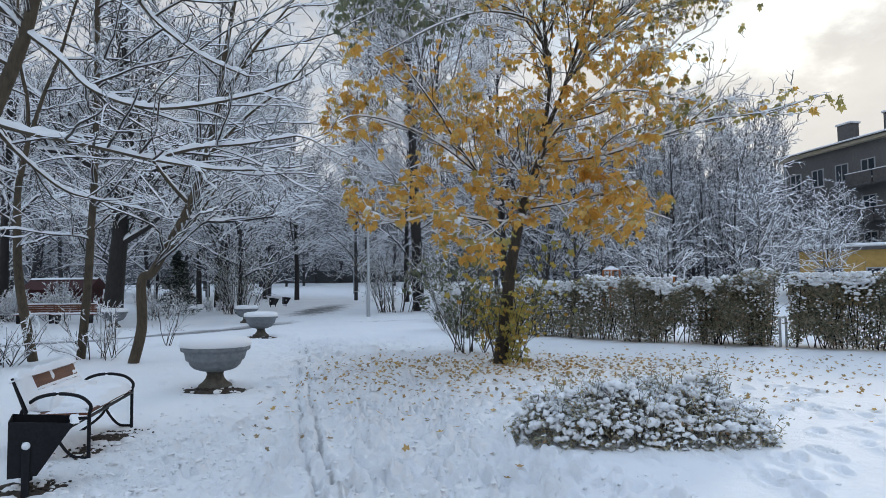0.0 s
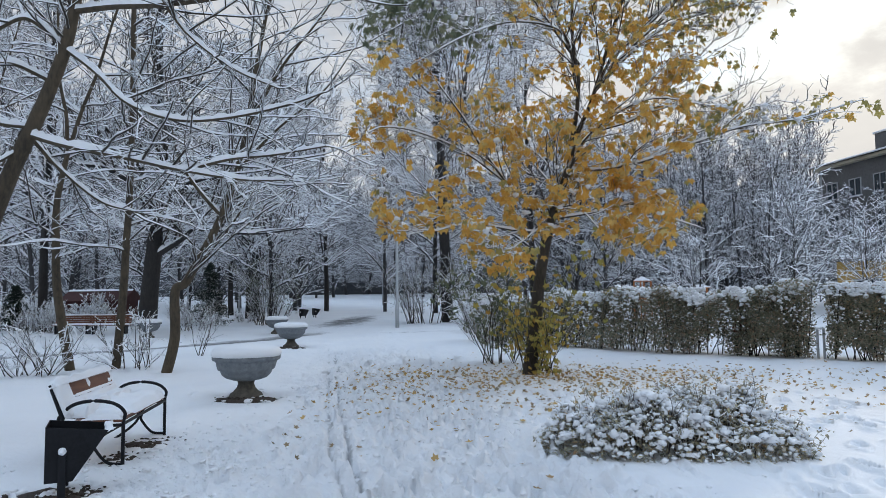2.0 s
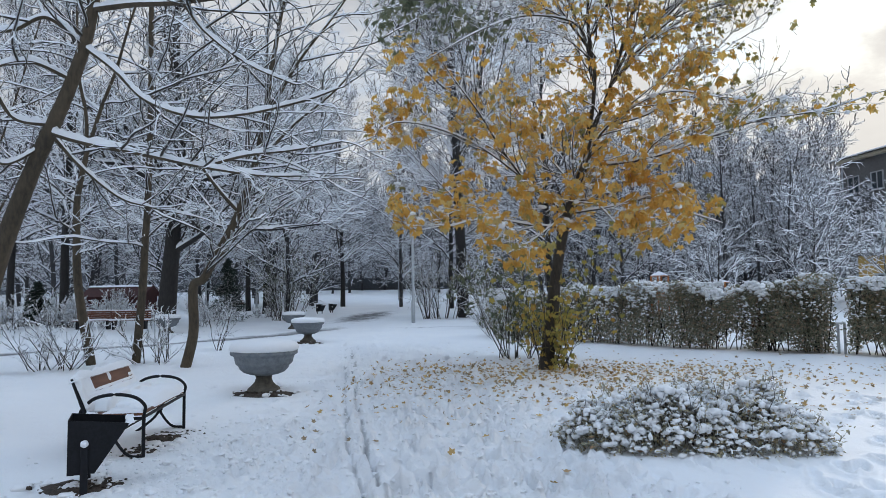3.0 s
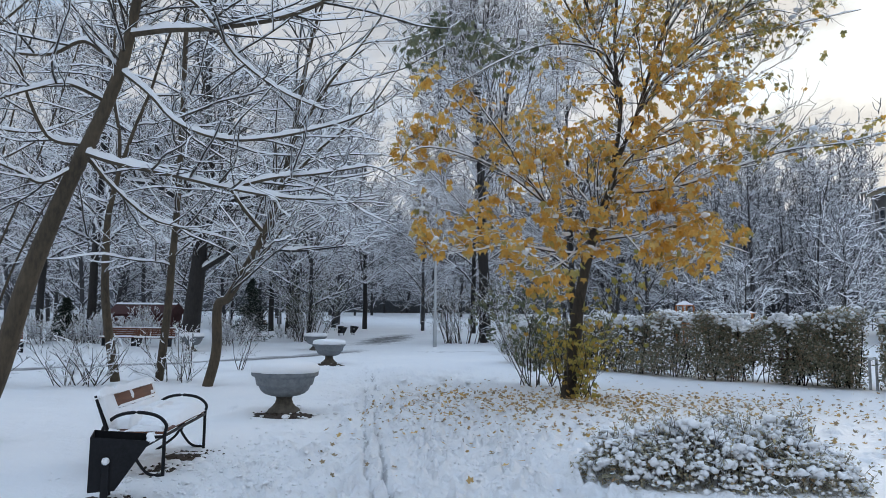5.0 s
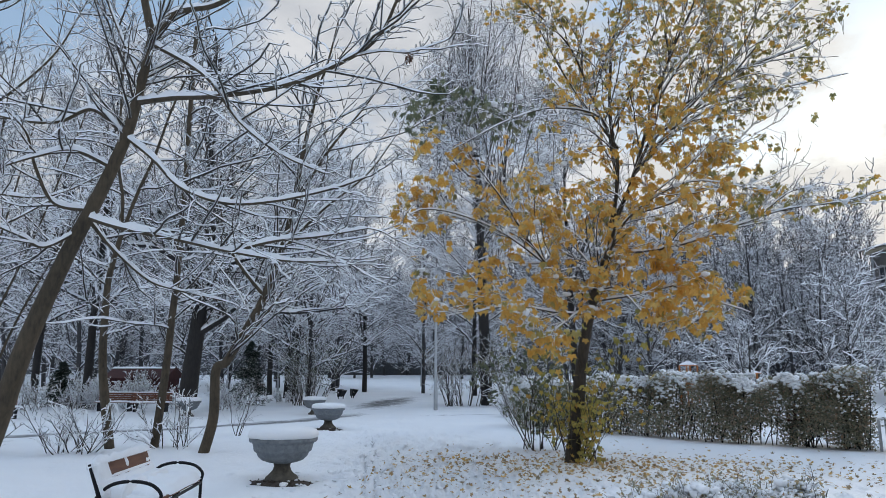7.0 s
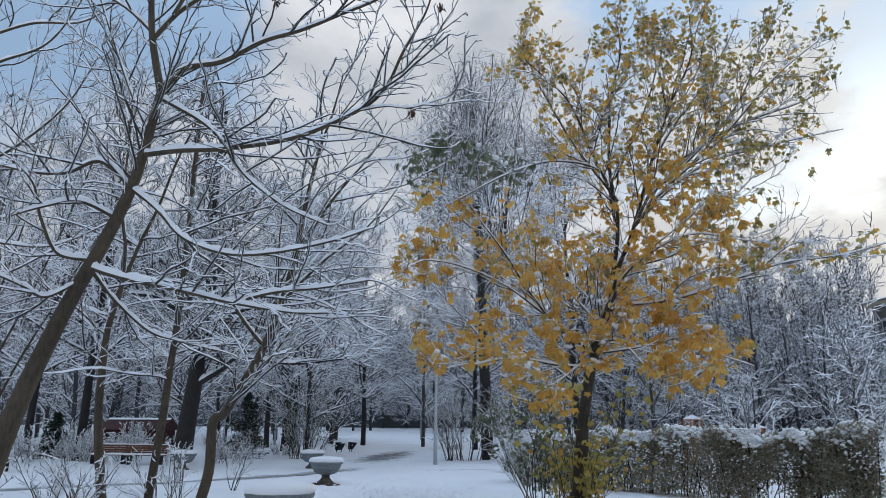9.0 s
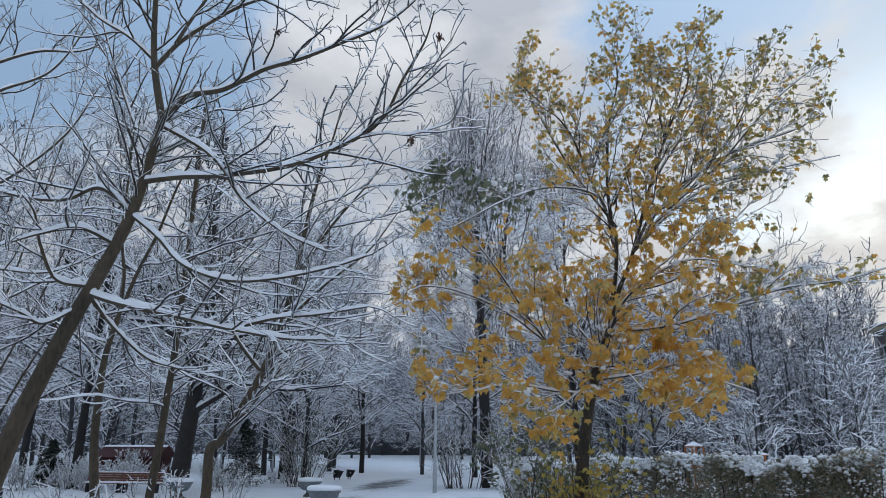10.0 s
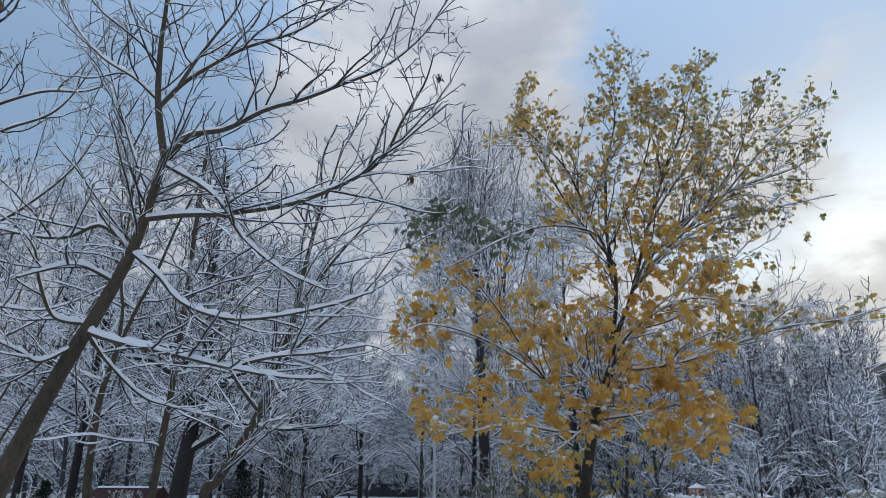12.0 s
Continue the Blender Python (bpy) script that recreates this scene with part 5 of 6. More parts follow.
# ---- hedge, bush and fallen leaves ----
def hedge_section(label, a, b, high, seed, leaves):
    """One stretch of clipped hedge from a to b: stems, small leaves, snow caught on the top and sides."""
    rng = np.random.default_rng(seed)
    a, b = np.array(a), np.array(b)
    run = b - a
    span = float(np.hypot(*run))
    root = thing("hedge", label, "hedge", pose(a[0], a[1], 0, 0, 0, math.degrees(math.atan2(run[1], run[0]))), "hedge along the lawn")
    half = 0.55
    n = int(span * 11)
    foot = np.stack([rng.uniform(0.1, span - 0.1, n), rng.normal(0, 0.16, n), np.full(n, -0.03)], 1)
    way = np.stack([rng.normal(0, 0.22, n), rng.normal(0, 0.26, n), np.ones(n)], 1)
    one = runs(rng, foot, way, rng.uniform(0.75, 1.02, n) * high, np.full(n, 0.014), 7, 0.07, 0.06, 0.4)
    two = runs(rng, *shoots(rng, *one, 8, 0.2, 1.0, 50, 0.34, 0.6, 0.005), 4, 0.14, 0.03)
    piece("brush", wood_mesh("brush", [one, two], (5, 3), DARK_BARK), root)
    # leaves fill an uneven block, thinner at the foot
    m = leaves
    u, w = rng.uniform(0, 1, m), rng.uniform(-1, 1, m)
    z = high * rng.uniform(0.0, 1.0, m) ** 0.85
    lump = np.array([noise.noise((q * span * 1.1, 3.0 * seed, h * 1.3)) for q, h in zip(u, z)])
    gaps = np.array([noise.noise((q * span * 0.9, 7.0 * seed, h * 0.35)) for q, h in zip(u, z)])
    keep = (z > 0.04 + high * np.clip(-gaps * 1.1 - 0.12, 0, 0.42) + 0.10 * lump) & (rng.uniform(0, 1, m) < 0.66 + 0.7 * lump)
    x = u * span + rng.normal(0, 0.05, m)
    y = np.sign(w) * np.abs(w) ** 0.4 * half * (1 + 1.3 * lump) * np.interp(z / high, [0, 0.35, 1], [0.62, 1.0, 0.95])
    z = z * (1 + 0.20 * lump)
    at = np.stack([x, y, z], 1)[keep]
    v, f = oval_leaf()
    piece("foliage", mesh_of("foliage", *scatter_shape(v, f, at, turns(rng, len(at), 1.1), rng.uniform(0.05, 0.105, len(at))), HEDGE_LEAF, False), root, "dark green and rusty small leaves", "stuff")
    k = int(span * 760)
    sx = rng.uniform(0, span, k)
    sy = rng.uniform(-1, 1, k) * half
    sz = np.array([high * (1 + 0.20 * noise.noise((q * 1.1, 3.0 * seed, high * 1.3))) for q in sx]) + rng.normal(-0.03, 0.05, k) - 0.12 * np.abs(sy) / half
    side = rng.uniform(0, 1, k) < 0.70
    sz = np.where(side, high * (1.0 - 0.62 * rng.uniform(0, 1, k) ** 1.7), sz)
    sy = np.where(side, np.sign(sy) * half * rng.uniform(0.85, 1.1, k), sy)
    spotted = np.array([noise.noise((u * 2.6, seed, w * 2.6)) for u, w in zip(sx, sz)]) > -0.05
    side_ok = ~side | spotted
    sx, sy, sz, side, k = sx[side_ok], sy[side_ok], sz[side_ok], side[side_ok], int(side_ok.sum())
    size = np.where(side, rng.uniform(0.014, 0.048, k) * np.interp(sz / high, [0.4, 0.9], [0.55, 1.3]), rng.uniform(0.02, 0.085, k))
    piece("snow", mesh_of("snow", *clumps(rng, np.stack([sx, sy, sz], 1), size, 0.65, 1), SNOW), root, "snow caught on the clipped top", "stuff")
    return root


hedge_section("loose hedge end with reddish leaves under snow", (0.4, 25.8), (2.5, 22.8), 1.55, 305, 13000)
hedge_section("clipped hedge behind the maple, its top under snow", (2.4, 22.9), (5.1, 19.9), 1.70, 301, 26000)
hedge_section("clipped dark hedge under snow with gaps at its foot", (5.2, 19.75), (8.42, 17.38), 1.78, 302, 40000)
hedge_section("clipped dark hedge under snow beside a gap", (8.74, 17.14), (11.4, 15.5), 1.84, 303, 34000)
hedge_section("clipped dark hedge under snow beside a gap", (11.4, 15.5), (14.6, 13.7), 1.84, 304, 9000)


hedge_posts = thing("hedge_post", "pair of short grey posts in the hedge's gap", "post", pose(8.47, 17.0, 0, 0, 0, -35))
for dx in (-0.07, 0.07):
    part("post", box(dx - 0.028, dx + 0.028, -0.03, 0.03, -0.05, 0.72, bevel=0.006), POST, hedge_posts)
part("snow_cap", box(-0.11, 0.11, -0.04, 0.04, 0.72, 0.77, bevel=0.02), SNOW, hedge_posts)


def snow_bush():
    """A low spreading shrub, its flat leaf clusters each holding a cushion of snow."""
    rng = np.random.default_rng(55)
    root = thing("low_bush", "low spreading bush with cushions of fresh snow", "bush", pose(1.97, 6.92, -0.01, 0, 0, -6))
    def mound(m, low=0.0):
        """Places on the uneven upper surface of the bush."""
        a, q = rng.uniform(0, 6.28, m), rng.uniform(low, 1, m) ** 0.5
        x, y = 1.30 * q * np.cos(a), 0.62 * q * np.sin(a)
        lump = np.array([noise.noise((u * 2.3, v * 2.3, 4.0)) + 0.5 * noise.noise((u * 6, v * 6, 9.0)) for u, v in zip(x, y)])
        return np.stack([x, y, 0.54 * (1 - q ** 2.8) ** 0.55 * (1 + 0.48 * lump) + 0.02], 1)
    n = 260
    tips = mound(n)
    foot = np.stack([tips[:, 0] * 0.82, tips[:, 1] * 0.75, np.full(n, -0.02)], 1)
    one = runs(rng, foot, tips - foot + rng.normal(0, 0.05, (n, 3)), np.linalg.norm(tips - foot, axis=1) * rng.uniform(0.9, 1.2, n), np.full(n, 0.005), 6, 0.08, 0.0, 0.5)
    two = runs(rng, *shoots(rng, *one, 5, 0.45, 1.0, 45, 0.36, 0.7, 0.003), 4, 0.16, 0.06, 0.5)
    piece("brush", wood_mesh("brush", [one, two], (4, 3), TWIG), root, "thin brown stems", "stuff")
    m = 10000
    at = mound(m)
    at[:, 2] *= rng.uniform(0.1, 1.12, m) ** 0.45
    at += rng.normal(0, 0.025, (m, 3))
    at = at[at[:, 2] > 0.02]
    stray = mound(90)
    way = np.stack([stray[:, 0] * 0.5 + rng.normal(0, 0.4, 90), stray[:, 1] + rng.normal(0, 0.4, 90), np.ones(90)], 1)
    shoot = runs(rng, stray - [0, 0, 0.05], way, rng.uniform(0.10, 0.30, 90), np.full(90, 0.0035), 5, 0.12, 0.0)
    piece("stray_growth", wood_mesh("stray_growth", [shoot], (3,), TWIG), root, "stray shoots", "stuff")
    tipped = np.repeat(shoot[0][:, 1:].reshape(-1, 3), 4, axis=0)
    at = np.vstack([at, tipped + rng.normal(0, 0.02, tipped.shape)])
    v, f = oval_leaf()
    piece("foliage", mesh_of("foliage", *scatter_shape(v, f, at, turns(rng, len(at), 0.9), rng.uniform(0.026, 0.058, len(at))), BUSH_LEAF, False), root, "small frosted olive and rusty leaves", "stuff")
    seeds = mound(230)
    top = np.vstack([mound(2600), np.repeat(seeds, 5, axis=0) + rng.normal(0, 0.035, (1150, 3)) * [1, 1, 0.45]]) + [0, 0, 0.006]
    top = top[top[:, 2] > 0.03]
    piece("snow", mesh_of("snow", *clumps(rng, top, rng.uniform(0.4, 1.0, len(top)) ** 2 * 0.036, 0.7, 1, 0.38), SNOW), root, "cushions of snow on the leaf clusters", "stuff")
    core = mound(120)
    big = np.repeat(core, 4, axis=0) + rng.normal(0, 0.045, (480, 3)) * [1, 1, 0.35]
    big = big[big[:, 2] > 0.04]
    piece("snow_cushion", mesh_of("snow_cushion", *clumps(rng, big, rng.uniform(0.022, 0.052, len(big)), 0.65, 2, 0.24), SNOW), root, "larger cushions of snow", "stuff")
    piece("snow_dusting", snow_mesh("snow_dusting", [one, two], rng, (0.010, 0.008), (0.5, 0.6)), root, "", "stuff")


snow_bush()


def fallen_leaves():
    rng = np.random.default_rng(66)
    v, f = leaf_shape()
    n = 2600
    x = np.concatenate([rng.normal(1.6, 2.6, n), rng.normal(-0.4, 1.6, 160), rng.uniform(2, 9, 260)])
    y = np.concatenate([14.2 - np.abs(rng.normal(0, 2.6, n)) + rng.exponential(0.8, n), rng.normal(10.5, 2.0, 160), rng.uniform(8, 15, 260)])
    ok = (y > 5.5) & (x > -2.6) & ~((np.abs(x - 2.3) < 1.6) & (np.abs(y - 7.7) < 0.9)) & (np.hypot(x + 3.68, y - 10.96) > 0.7)
    x, y = x[ok], y[ok]
    at = np.stack([x, y, np.full(len(x), 0.022) + rng.uniform(-0.012, 0.02, len(x))], 1)
    shape = v * [1, 1, -0.9]
    root = thing("fallen_leaves", "yellow and brown maple leaves strewn on snow", "leaves", kind="stuff")
    piece("foliage", mesh_of("foliage", *scatter_shape(shape, f, at, turns(rng, len(at), 0.5), rng.uniform(0.05, 0.105, len(at))), FALLEN, False), root)


fallen_leaves()


# ---- urns ----
def urn(name="stone_urn", label="grey concrete park urn heaped with snow"):
    root = thing(name, label, "urn", group="urns along the path")
    part("foot", lathe([(0.27, -0.05), (0.27, 0.03), (0.255, 0.06), (0.21, 0.09), (0.15, 0.15), (0.128, 0.21), (0.14, 0.255), (0.18, 0.28)], 32, 0.012, 1), DARK_CONCRETE, root, "dark brown pedestal foot", True)
    part("bowl", lathe([(0.14, 0.265), (0.24, 0.283), (0.335, 0.320), (0.395, 0.372), (0.42, 0.435), (0.452, 0.450), (0.465, 0.47), (0.485, 0.56), (0.50, 0.59), (0.54, 0.605), (0.55, 0.625), (0.55, 0.665), (0.535, 0.675), (0.49, 0.67), (0.46, 0.60), (0.0, 0.58)], 48, 0.004, 2), CONCRETE, root, "", True)
    bm = lathe([(0.42, 0.60), (0.545, 0.668), (0.566, 0.690), (0.562, 0.735), (0.535, 0.785), (0.45, 0.815), (0.30, 0.832), (0.12, 0.84), (0.01, 0.842)], 48)
    for v in bm.verts:
        v.co += Vector(noise.noise_vector(v.co * 9)) * 0.010 + Vector((0, 0, 0.014 * noise.noise(v.co * 3.1)))
    part("snow_cap", bm, SNOW, root, "thick round cap of snow", True)
    return root


first_urn = urn()
first_urn.matrix_basis = pose(-3.74, 11.2, 0)
for x, y, rz in ((-6.16, 23.0, 40), (-9.35, 32.3, 80), (-14.3, 29.6, 120)):
    copy_thing(first_urn, on_ground(x, y, rz=rz))


# ---- benches ----
def bar(points, r, n=24, sides=6):
    return tubes(smooth_line(points, n)[None], np.full((1, n), r), sides)


def bars(name, blocks, mat, parent, label=""):
    return piece(name, mesh_of(name, *joined(blocks), mat), parent, label)


def snow_slab(x0, x1, y0, y1, z, thick, seed, m=None, rag=0.03, nx=28, ny=12, patch=None):
    """A soft blanket of snow with rounded, uneven edges."""
    xs, ys = np.meshgrid(np.linspace(-1, 1, nx), np.linspace(-1, 1, ny), indexing="ij")
    edge = np.clip((1 - np.maximum(np.abs(xs), np.abs(ys)) ** 6), 0, 1) ** 0.4
    px, py = (x0 + x1) / 2 + xs * (x1 - x0) / 2, (y0 + y1) / 2 + ys * (y1 - y0) / 2
    h = np.array([[noise.noise((a * 4, b * 4, seed)) * 0.5 + noise.noise((a * 11, b * 11, seed)) * 0.25 for a, b in zip(r, s)] for r, s in zip(px, py)])
    body = thick * np.clip(0.75 + 0.7 * h, 0.0, 2) * edge
    if patch is not None:
        body = body * np.clip((h - patch) * 6, 0, 1)
    wob = np.array([[noise.noise((a * 5, b * 5, seed + 9)) for a, b in zip(r, s)] for r, s in zip(px, py)])
    top = np.stack([px + rag * wob, py + rag * np.roll(wob, 3, 0), z + body - 0.004 * (body <= 0.001)], -1)
    low = np.stack([px * 1.0, py * 1.0, np.full_like(px, z - 0.006)], -1)
    v1, q1 = strips(top[None], False)
    v2, q2 = strips(low[None], False)
    v, q = joined([(v1, q1), (v2, q2[:, ::-1])])
    if m is not None:
        v = np.array([(m @ Vector(p))[:] for p in v])
    return v, q


def park_bench(label, snowy=True, seed=1):
    """Bench with curled cast-iron ends and wooden planks: x along it, y to the front."""
    root = thing("park_bench", label, "bench", group="park benches")
    L, seat, front, rear = 0.765, 0.43, 0.30, -0.26
    back_top, back_y = 0.775, -0.365
    for sx in (-L, L):
        blocks = [bar([(sx, front, -0.03), (sx, front, 0.2), (sx, front, seat + 0.02)], 0.018),
                  bar([(sx, front, seat), (sx, front + 0.01, 0.52), (sx, front - 0.09, 0.605), (sx, 0.02, 0.635), (sx, -0.16, 0.60), (sx, -0.27, 0.50), (sx, -0.29, seat)], 0.017, 30),
                  bar([(sx, rear + 0.04, 0.36), (sx, -0.25, 0.48), (sx, back_y, back_top + 0.02)], 0.022),
                  bar([(sx, front, seat - 0.03), (sx, 0, seat - 0.035), (sx, rear, seat - 0.03)], 0.016),
                  bar([(sx, front - 0.01, 0.03), (sx, 0.16, 0.05), (sx, 0.055, 0.17), (sx, 0.03, 0.25), (sx, 0.08, 0.34), (sx, 0.18, 0.40)], 0.015),
                  bar([(sx, rear - 0.02, -0.03), (sx, -0.16, 0.05), (sx, -0.03, 0.16), (sx, 0.01, 0.25), (sx, -0.05, 0.34), (sx, -0.16, 0.40)], 0.015),
                  tubes(np.array([[(sx - 0.02, 0.02, 0.25), (sx, 0.02, 0.25), (sx + 0.02, 0.02, 0.25)]]), np.array([[0.02, 0.038, 0.02]]), 10)]
        bars("end_frame", blocks, IRON, root, "curled black iron end with armrest")
    bars("stretcher", [bar([(-L, 0.02, 0.25), (0, 0.02, 0.25), (L, 0.02, 0.25)], 0.011, 4), bar([(-L, front, seat - 0.02), (0, front, seat - 0.02), (L, front, seat - 0.02)], 0.018, 4)], IRON, root)
    for i in range(6):
        y0 = front - 0.005 - i * 0.093
        part("seat_plank", box(-L - 0.03, L + 0.03, y0 - 0.080, y0, seat, seat + 0.03, bevel=0.006), WOOD, root)
    lean = pose(0, -0.232, 0.470, math.degrees(math.atan2(0.135, 0.32)), 0, 0)
    for z0, z1 in ((0.03, 0.17), (0.19, 0.33)):
        part("back_plank", box(-L + 0.022, L - 0.022, -0.005, 0.025, z0, z1, m=lean, bevel=0.006), WOOD, root)
    if snowy:
        piece("seat_snow", mesh_of("seat_snow", *snow_slab(-L - 0.02, L * 0.55, -0.25, front + 0.01, seat + 0.03, 0.12, seed), SNOW), root, "deep snow on the seat")
        piece("drift", mesh_of("drift", *snow_slab(-L - 0.02, L * 0.9, -0.23, -0.06, seat + 0.04, 0.17, seed + 2), SNOW), root, "snow drifted against the backrest")
        piece("thin_snow", mesh_of("thin_snow", *snow_slab(L * 0.45, L + 0.03, -0.24, front - 0.02, seat + 0.031, 0.05, seed + 3, nx=40, ny=40, patch=-0.12), SNOW), root, "thin patchy snow on the seat")
        piece("top_snow", mesh_of("top_snow", *snow_slab(-L - 0.03, L + 0.03, -0.04, 0.055, -0.01, 0.10, seed + 5, lean @ pose(0, 0, 0.33)), SNOW), root, "snow ridge on the backrest")
        tip = lean @ pose(0, 0.027, 0.18, -90, 0, 0)
        piece("back_snow", mesh_of("back_snow", *snow_slab(-L - 0.03, L * 0.45, -0.16, 0.17, 0.0, 0.045, seed + 7, tip, nx=90, ny=34, patch=0.22), SNOW), root, "snow clinging to the backrest")
        piece("back_snow", mesh_of("back_snow", *snow_slab(-L + 0.02, L - 0.02, 0.015, 0.19, 0.0, 0.06, seed + 11, tip, nx=50, ny=14), SNOW), root, "snow banked on the lower plank")
        piece("back_snow", mesh_of("back_snow", *snow_slab(L * 0.62, L + 0.03, -0.17, 0.17, 0.0, 0.04, seed + 8, tip, nx=30, ny=20), SNOW), root, "snow clinging to the backrest")
    return root


near_bench = park_bench("snow-covered park bench with brown planks and black iron ends")
near_bench.matrix_basis = pose(-3.797, 7.19, 0.0, 0, 0, -79.3)

far_bench = thing("slatted_bench", "reddish wooden bench under a layer of snow", "bench", group="far benches")
for sx in (-0.75, 0.75):
    part("leg", box(sx - 0.04, sx + 0.04, -0.25, 0.25, -0.03, 0.42, bevel=0.01), IRON, far_bench)
    part("back_post", box(sx - 0.03, sx + 0.03, -0.32, -0.26, 0.3, 0.95, bevel=0.01), IRON, far_bench)
for i in range(4):
    part("seat_plank", box(-0.95, 0.95, -0.24 + i * 0.13, -0.13 + i * 0.13, 0.42, 0.46, bevel=0.008), WOOD, far_bench)
for i in range(4):
    part("back_plank", box(-0.95, 0.95, -0.26, -0.23, 0.52 + i * 0.11, 0.61 + i * 0.11, bevel=0.008), WOOD, far_bench)
piece("snow", mesh_of("snow", *snow_slab(-0.96, 0.96, -0.26, 0.27, 0.46, 0.10, 21), SNOW), far_bench, "snow on the seat")
piece("top_snow", mesh_of("top_snow", *snow_slab(-0.96, 0.96, -0.28, -0.20, 0.94, 0.07, 22), SNOW), far_bench, "snow on the backrest")
far_bench.matrix_basis = on_ground(-18.2, 33.6, rz=-170)
for x, y, rz in ((-20.3, 33.9, -172), (-20.9, 26.3, -120), (-23.0, 60.0, 180), (8.0, 18.9, 145)):
    copy_thing(far_bench, on_ground(x, y, rz=rz))


# ---- litter bins ----
def litter_bin():
    root = thing("litter_bin", "black wedge-shaped steel litter bin with snowy lip", "litter bin", group="litter bins")
    bm = bmesh.new()
    outer = [(-0.19, 0.15), (0.02, 0.15), (0.29, 0.555), (-0.19, 0.615)]       # side outline: depth, height
    for sx in (-0.21, 0.205):
        a = [bm.verts.new((sx, y, z)) for y, z in outer]
        b = [bm.verts.new((sx + 0.005, y, z)) for y, z in outer]
        bm.faces.new(a)
        bm.faces.new(b[::-1])
        for i in range(4):
            bm.faces.new((a[i], b[i], b[(i + 1) % 4], a[(i + 1) % 4]))
    for i in (0, 1, 3):
        (y0, z0), (y1, z1) = outer[i], outer[(i + 1) % 4]
        n = Vector((0, z1 - z0, -(y1 - y0))).normalized() * -0.005
        q = [bm.verts.new(c) for c in ((-0.205, y0, z0), (0.205, y0, z0), (0.205, y1, z1), (-0.205, y1, z1))]
        p = [bm.verts.new(v.co + n) for v in q]
        bm.faces.new(q)
        bm.faces.new(p[::-1])
        for k in range(4):
            bm.faces.new((q[k], p[k], p[(k + 1) % 4], q[(k + 1) % 4]))
    bmesh.ops.recalc_face_normals(bm, faces=bm.faces)
    part("hopper", bm, IRON, root)
    for sx in (-0.235, 0.212):
        part("post", box(sx, sx + 0.024, -0.09, -0.03, -0.05, 0.40, bevel=0.004), IRON, root)
    piece("pivot_snow", mesh_of("pivot_snow", *clumps(np.random.default_rng(2), np.array([(0.235, -0.06, 0.41)]), [0.033], 0.9, 2, 0.05), SNOW), root, "ball of snow on the pivot")
    piece("lip_snow", mesh_of("lip_snow", *snow_slab(-0.21, 0.21, 0.255, 0.315, 0.558, 0.022, 31), SNOW), root, "snow on the front lip")
    part("ash_tray", box(-0.20, 0.20, -0.19, 0.05, 0.40, 0.41), IRON, root)
    return root


near_bin = litter_bin()
near_bin.matrix_basis = pose(-3.34, 5.62, 0, 0, 0, -62)
near_bin.scale = (0.95, 0.95, 0.95)
for x, y, rz in ((-13.2, 53.0, -120), (-12.6, 54.5, -60), (-9.0, 92, 0)):
    copy_thing(near_bin, on_ground(x, y, rz=rz)).scale = (1.2, 1.2, 1.2)


# ---- lamp posts ----
def lamp_post():
    root = thing("lamp_post", "plain grey steel lamp post beside the path", "lamp post", group="lamp posts")
    part("pole", lathe([(0.11, -0.05), (0.11, 1.2), (0.085, 1.25), (0.075, 5.0), (0.05, 7.6)], 16), POST, root, "", True)
    bars("arm", [bar([(0, 0, 7.4), (0, 0.05, 7.8), (0, 0.5, 8.05), (0, 0.9, 8.1)], 0.03, 14, 8)], POST, root)
    part("lantern", box(-0.11, 0.11, 0.8, 1.35, 8.04, 8.14, bevel=0.03), POST, root)
    return root


post = lamp_post()
post.matrix_basis = on_ground(-4.2, 38.2)
for x, y, rz in ((-28.0, 66, 90), (-22.5, 65, 40), (-10.2, 78, 0)):
    copy_thing(post, on_ground(x, y, rz=rz))


# ---- buildings and playground ----
def wall_window(parent, m, w, h, mullion=True):
    win = piece("window", mesh_of("window", [(m @ Vector(c))[:] for c in ((-w / 2, 0, 0), (w / 2, 0, 0), (w / 2, 0, h), (-w / 2, 0, h))], [(0, 1, 2, 3)], GLASS, False), parent, "dark window pane with white frame")
    bm = bmesh.new()
    t = 0.09
    for b in ((-w / 2 - t, -w / 2, 0, h), (w / 2, w / 2 + t, 0, h), (-w / 2 - t, w / 2 + t, h, h + t), (-w / 2 - t, w / 2 + t, -t, 0)) + (((-0.04, 0.04, 0, h),) if mullion else ()):
        add_box(bm, b[0], b[1], -0.06, 0.03, b[2], b[3], m)
    part("window_frame", bm, WHITE, win)
    part("sill", box(-w / 2 - 0.15, w / 2 + 0.15, -0.2, 0.02, -t - 0.06, -t, m=m), SNOW, win, "snowy sill")


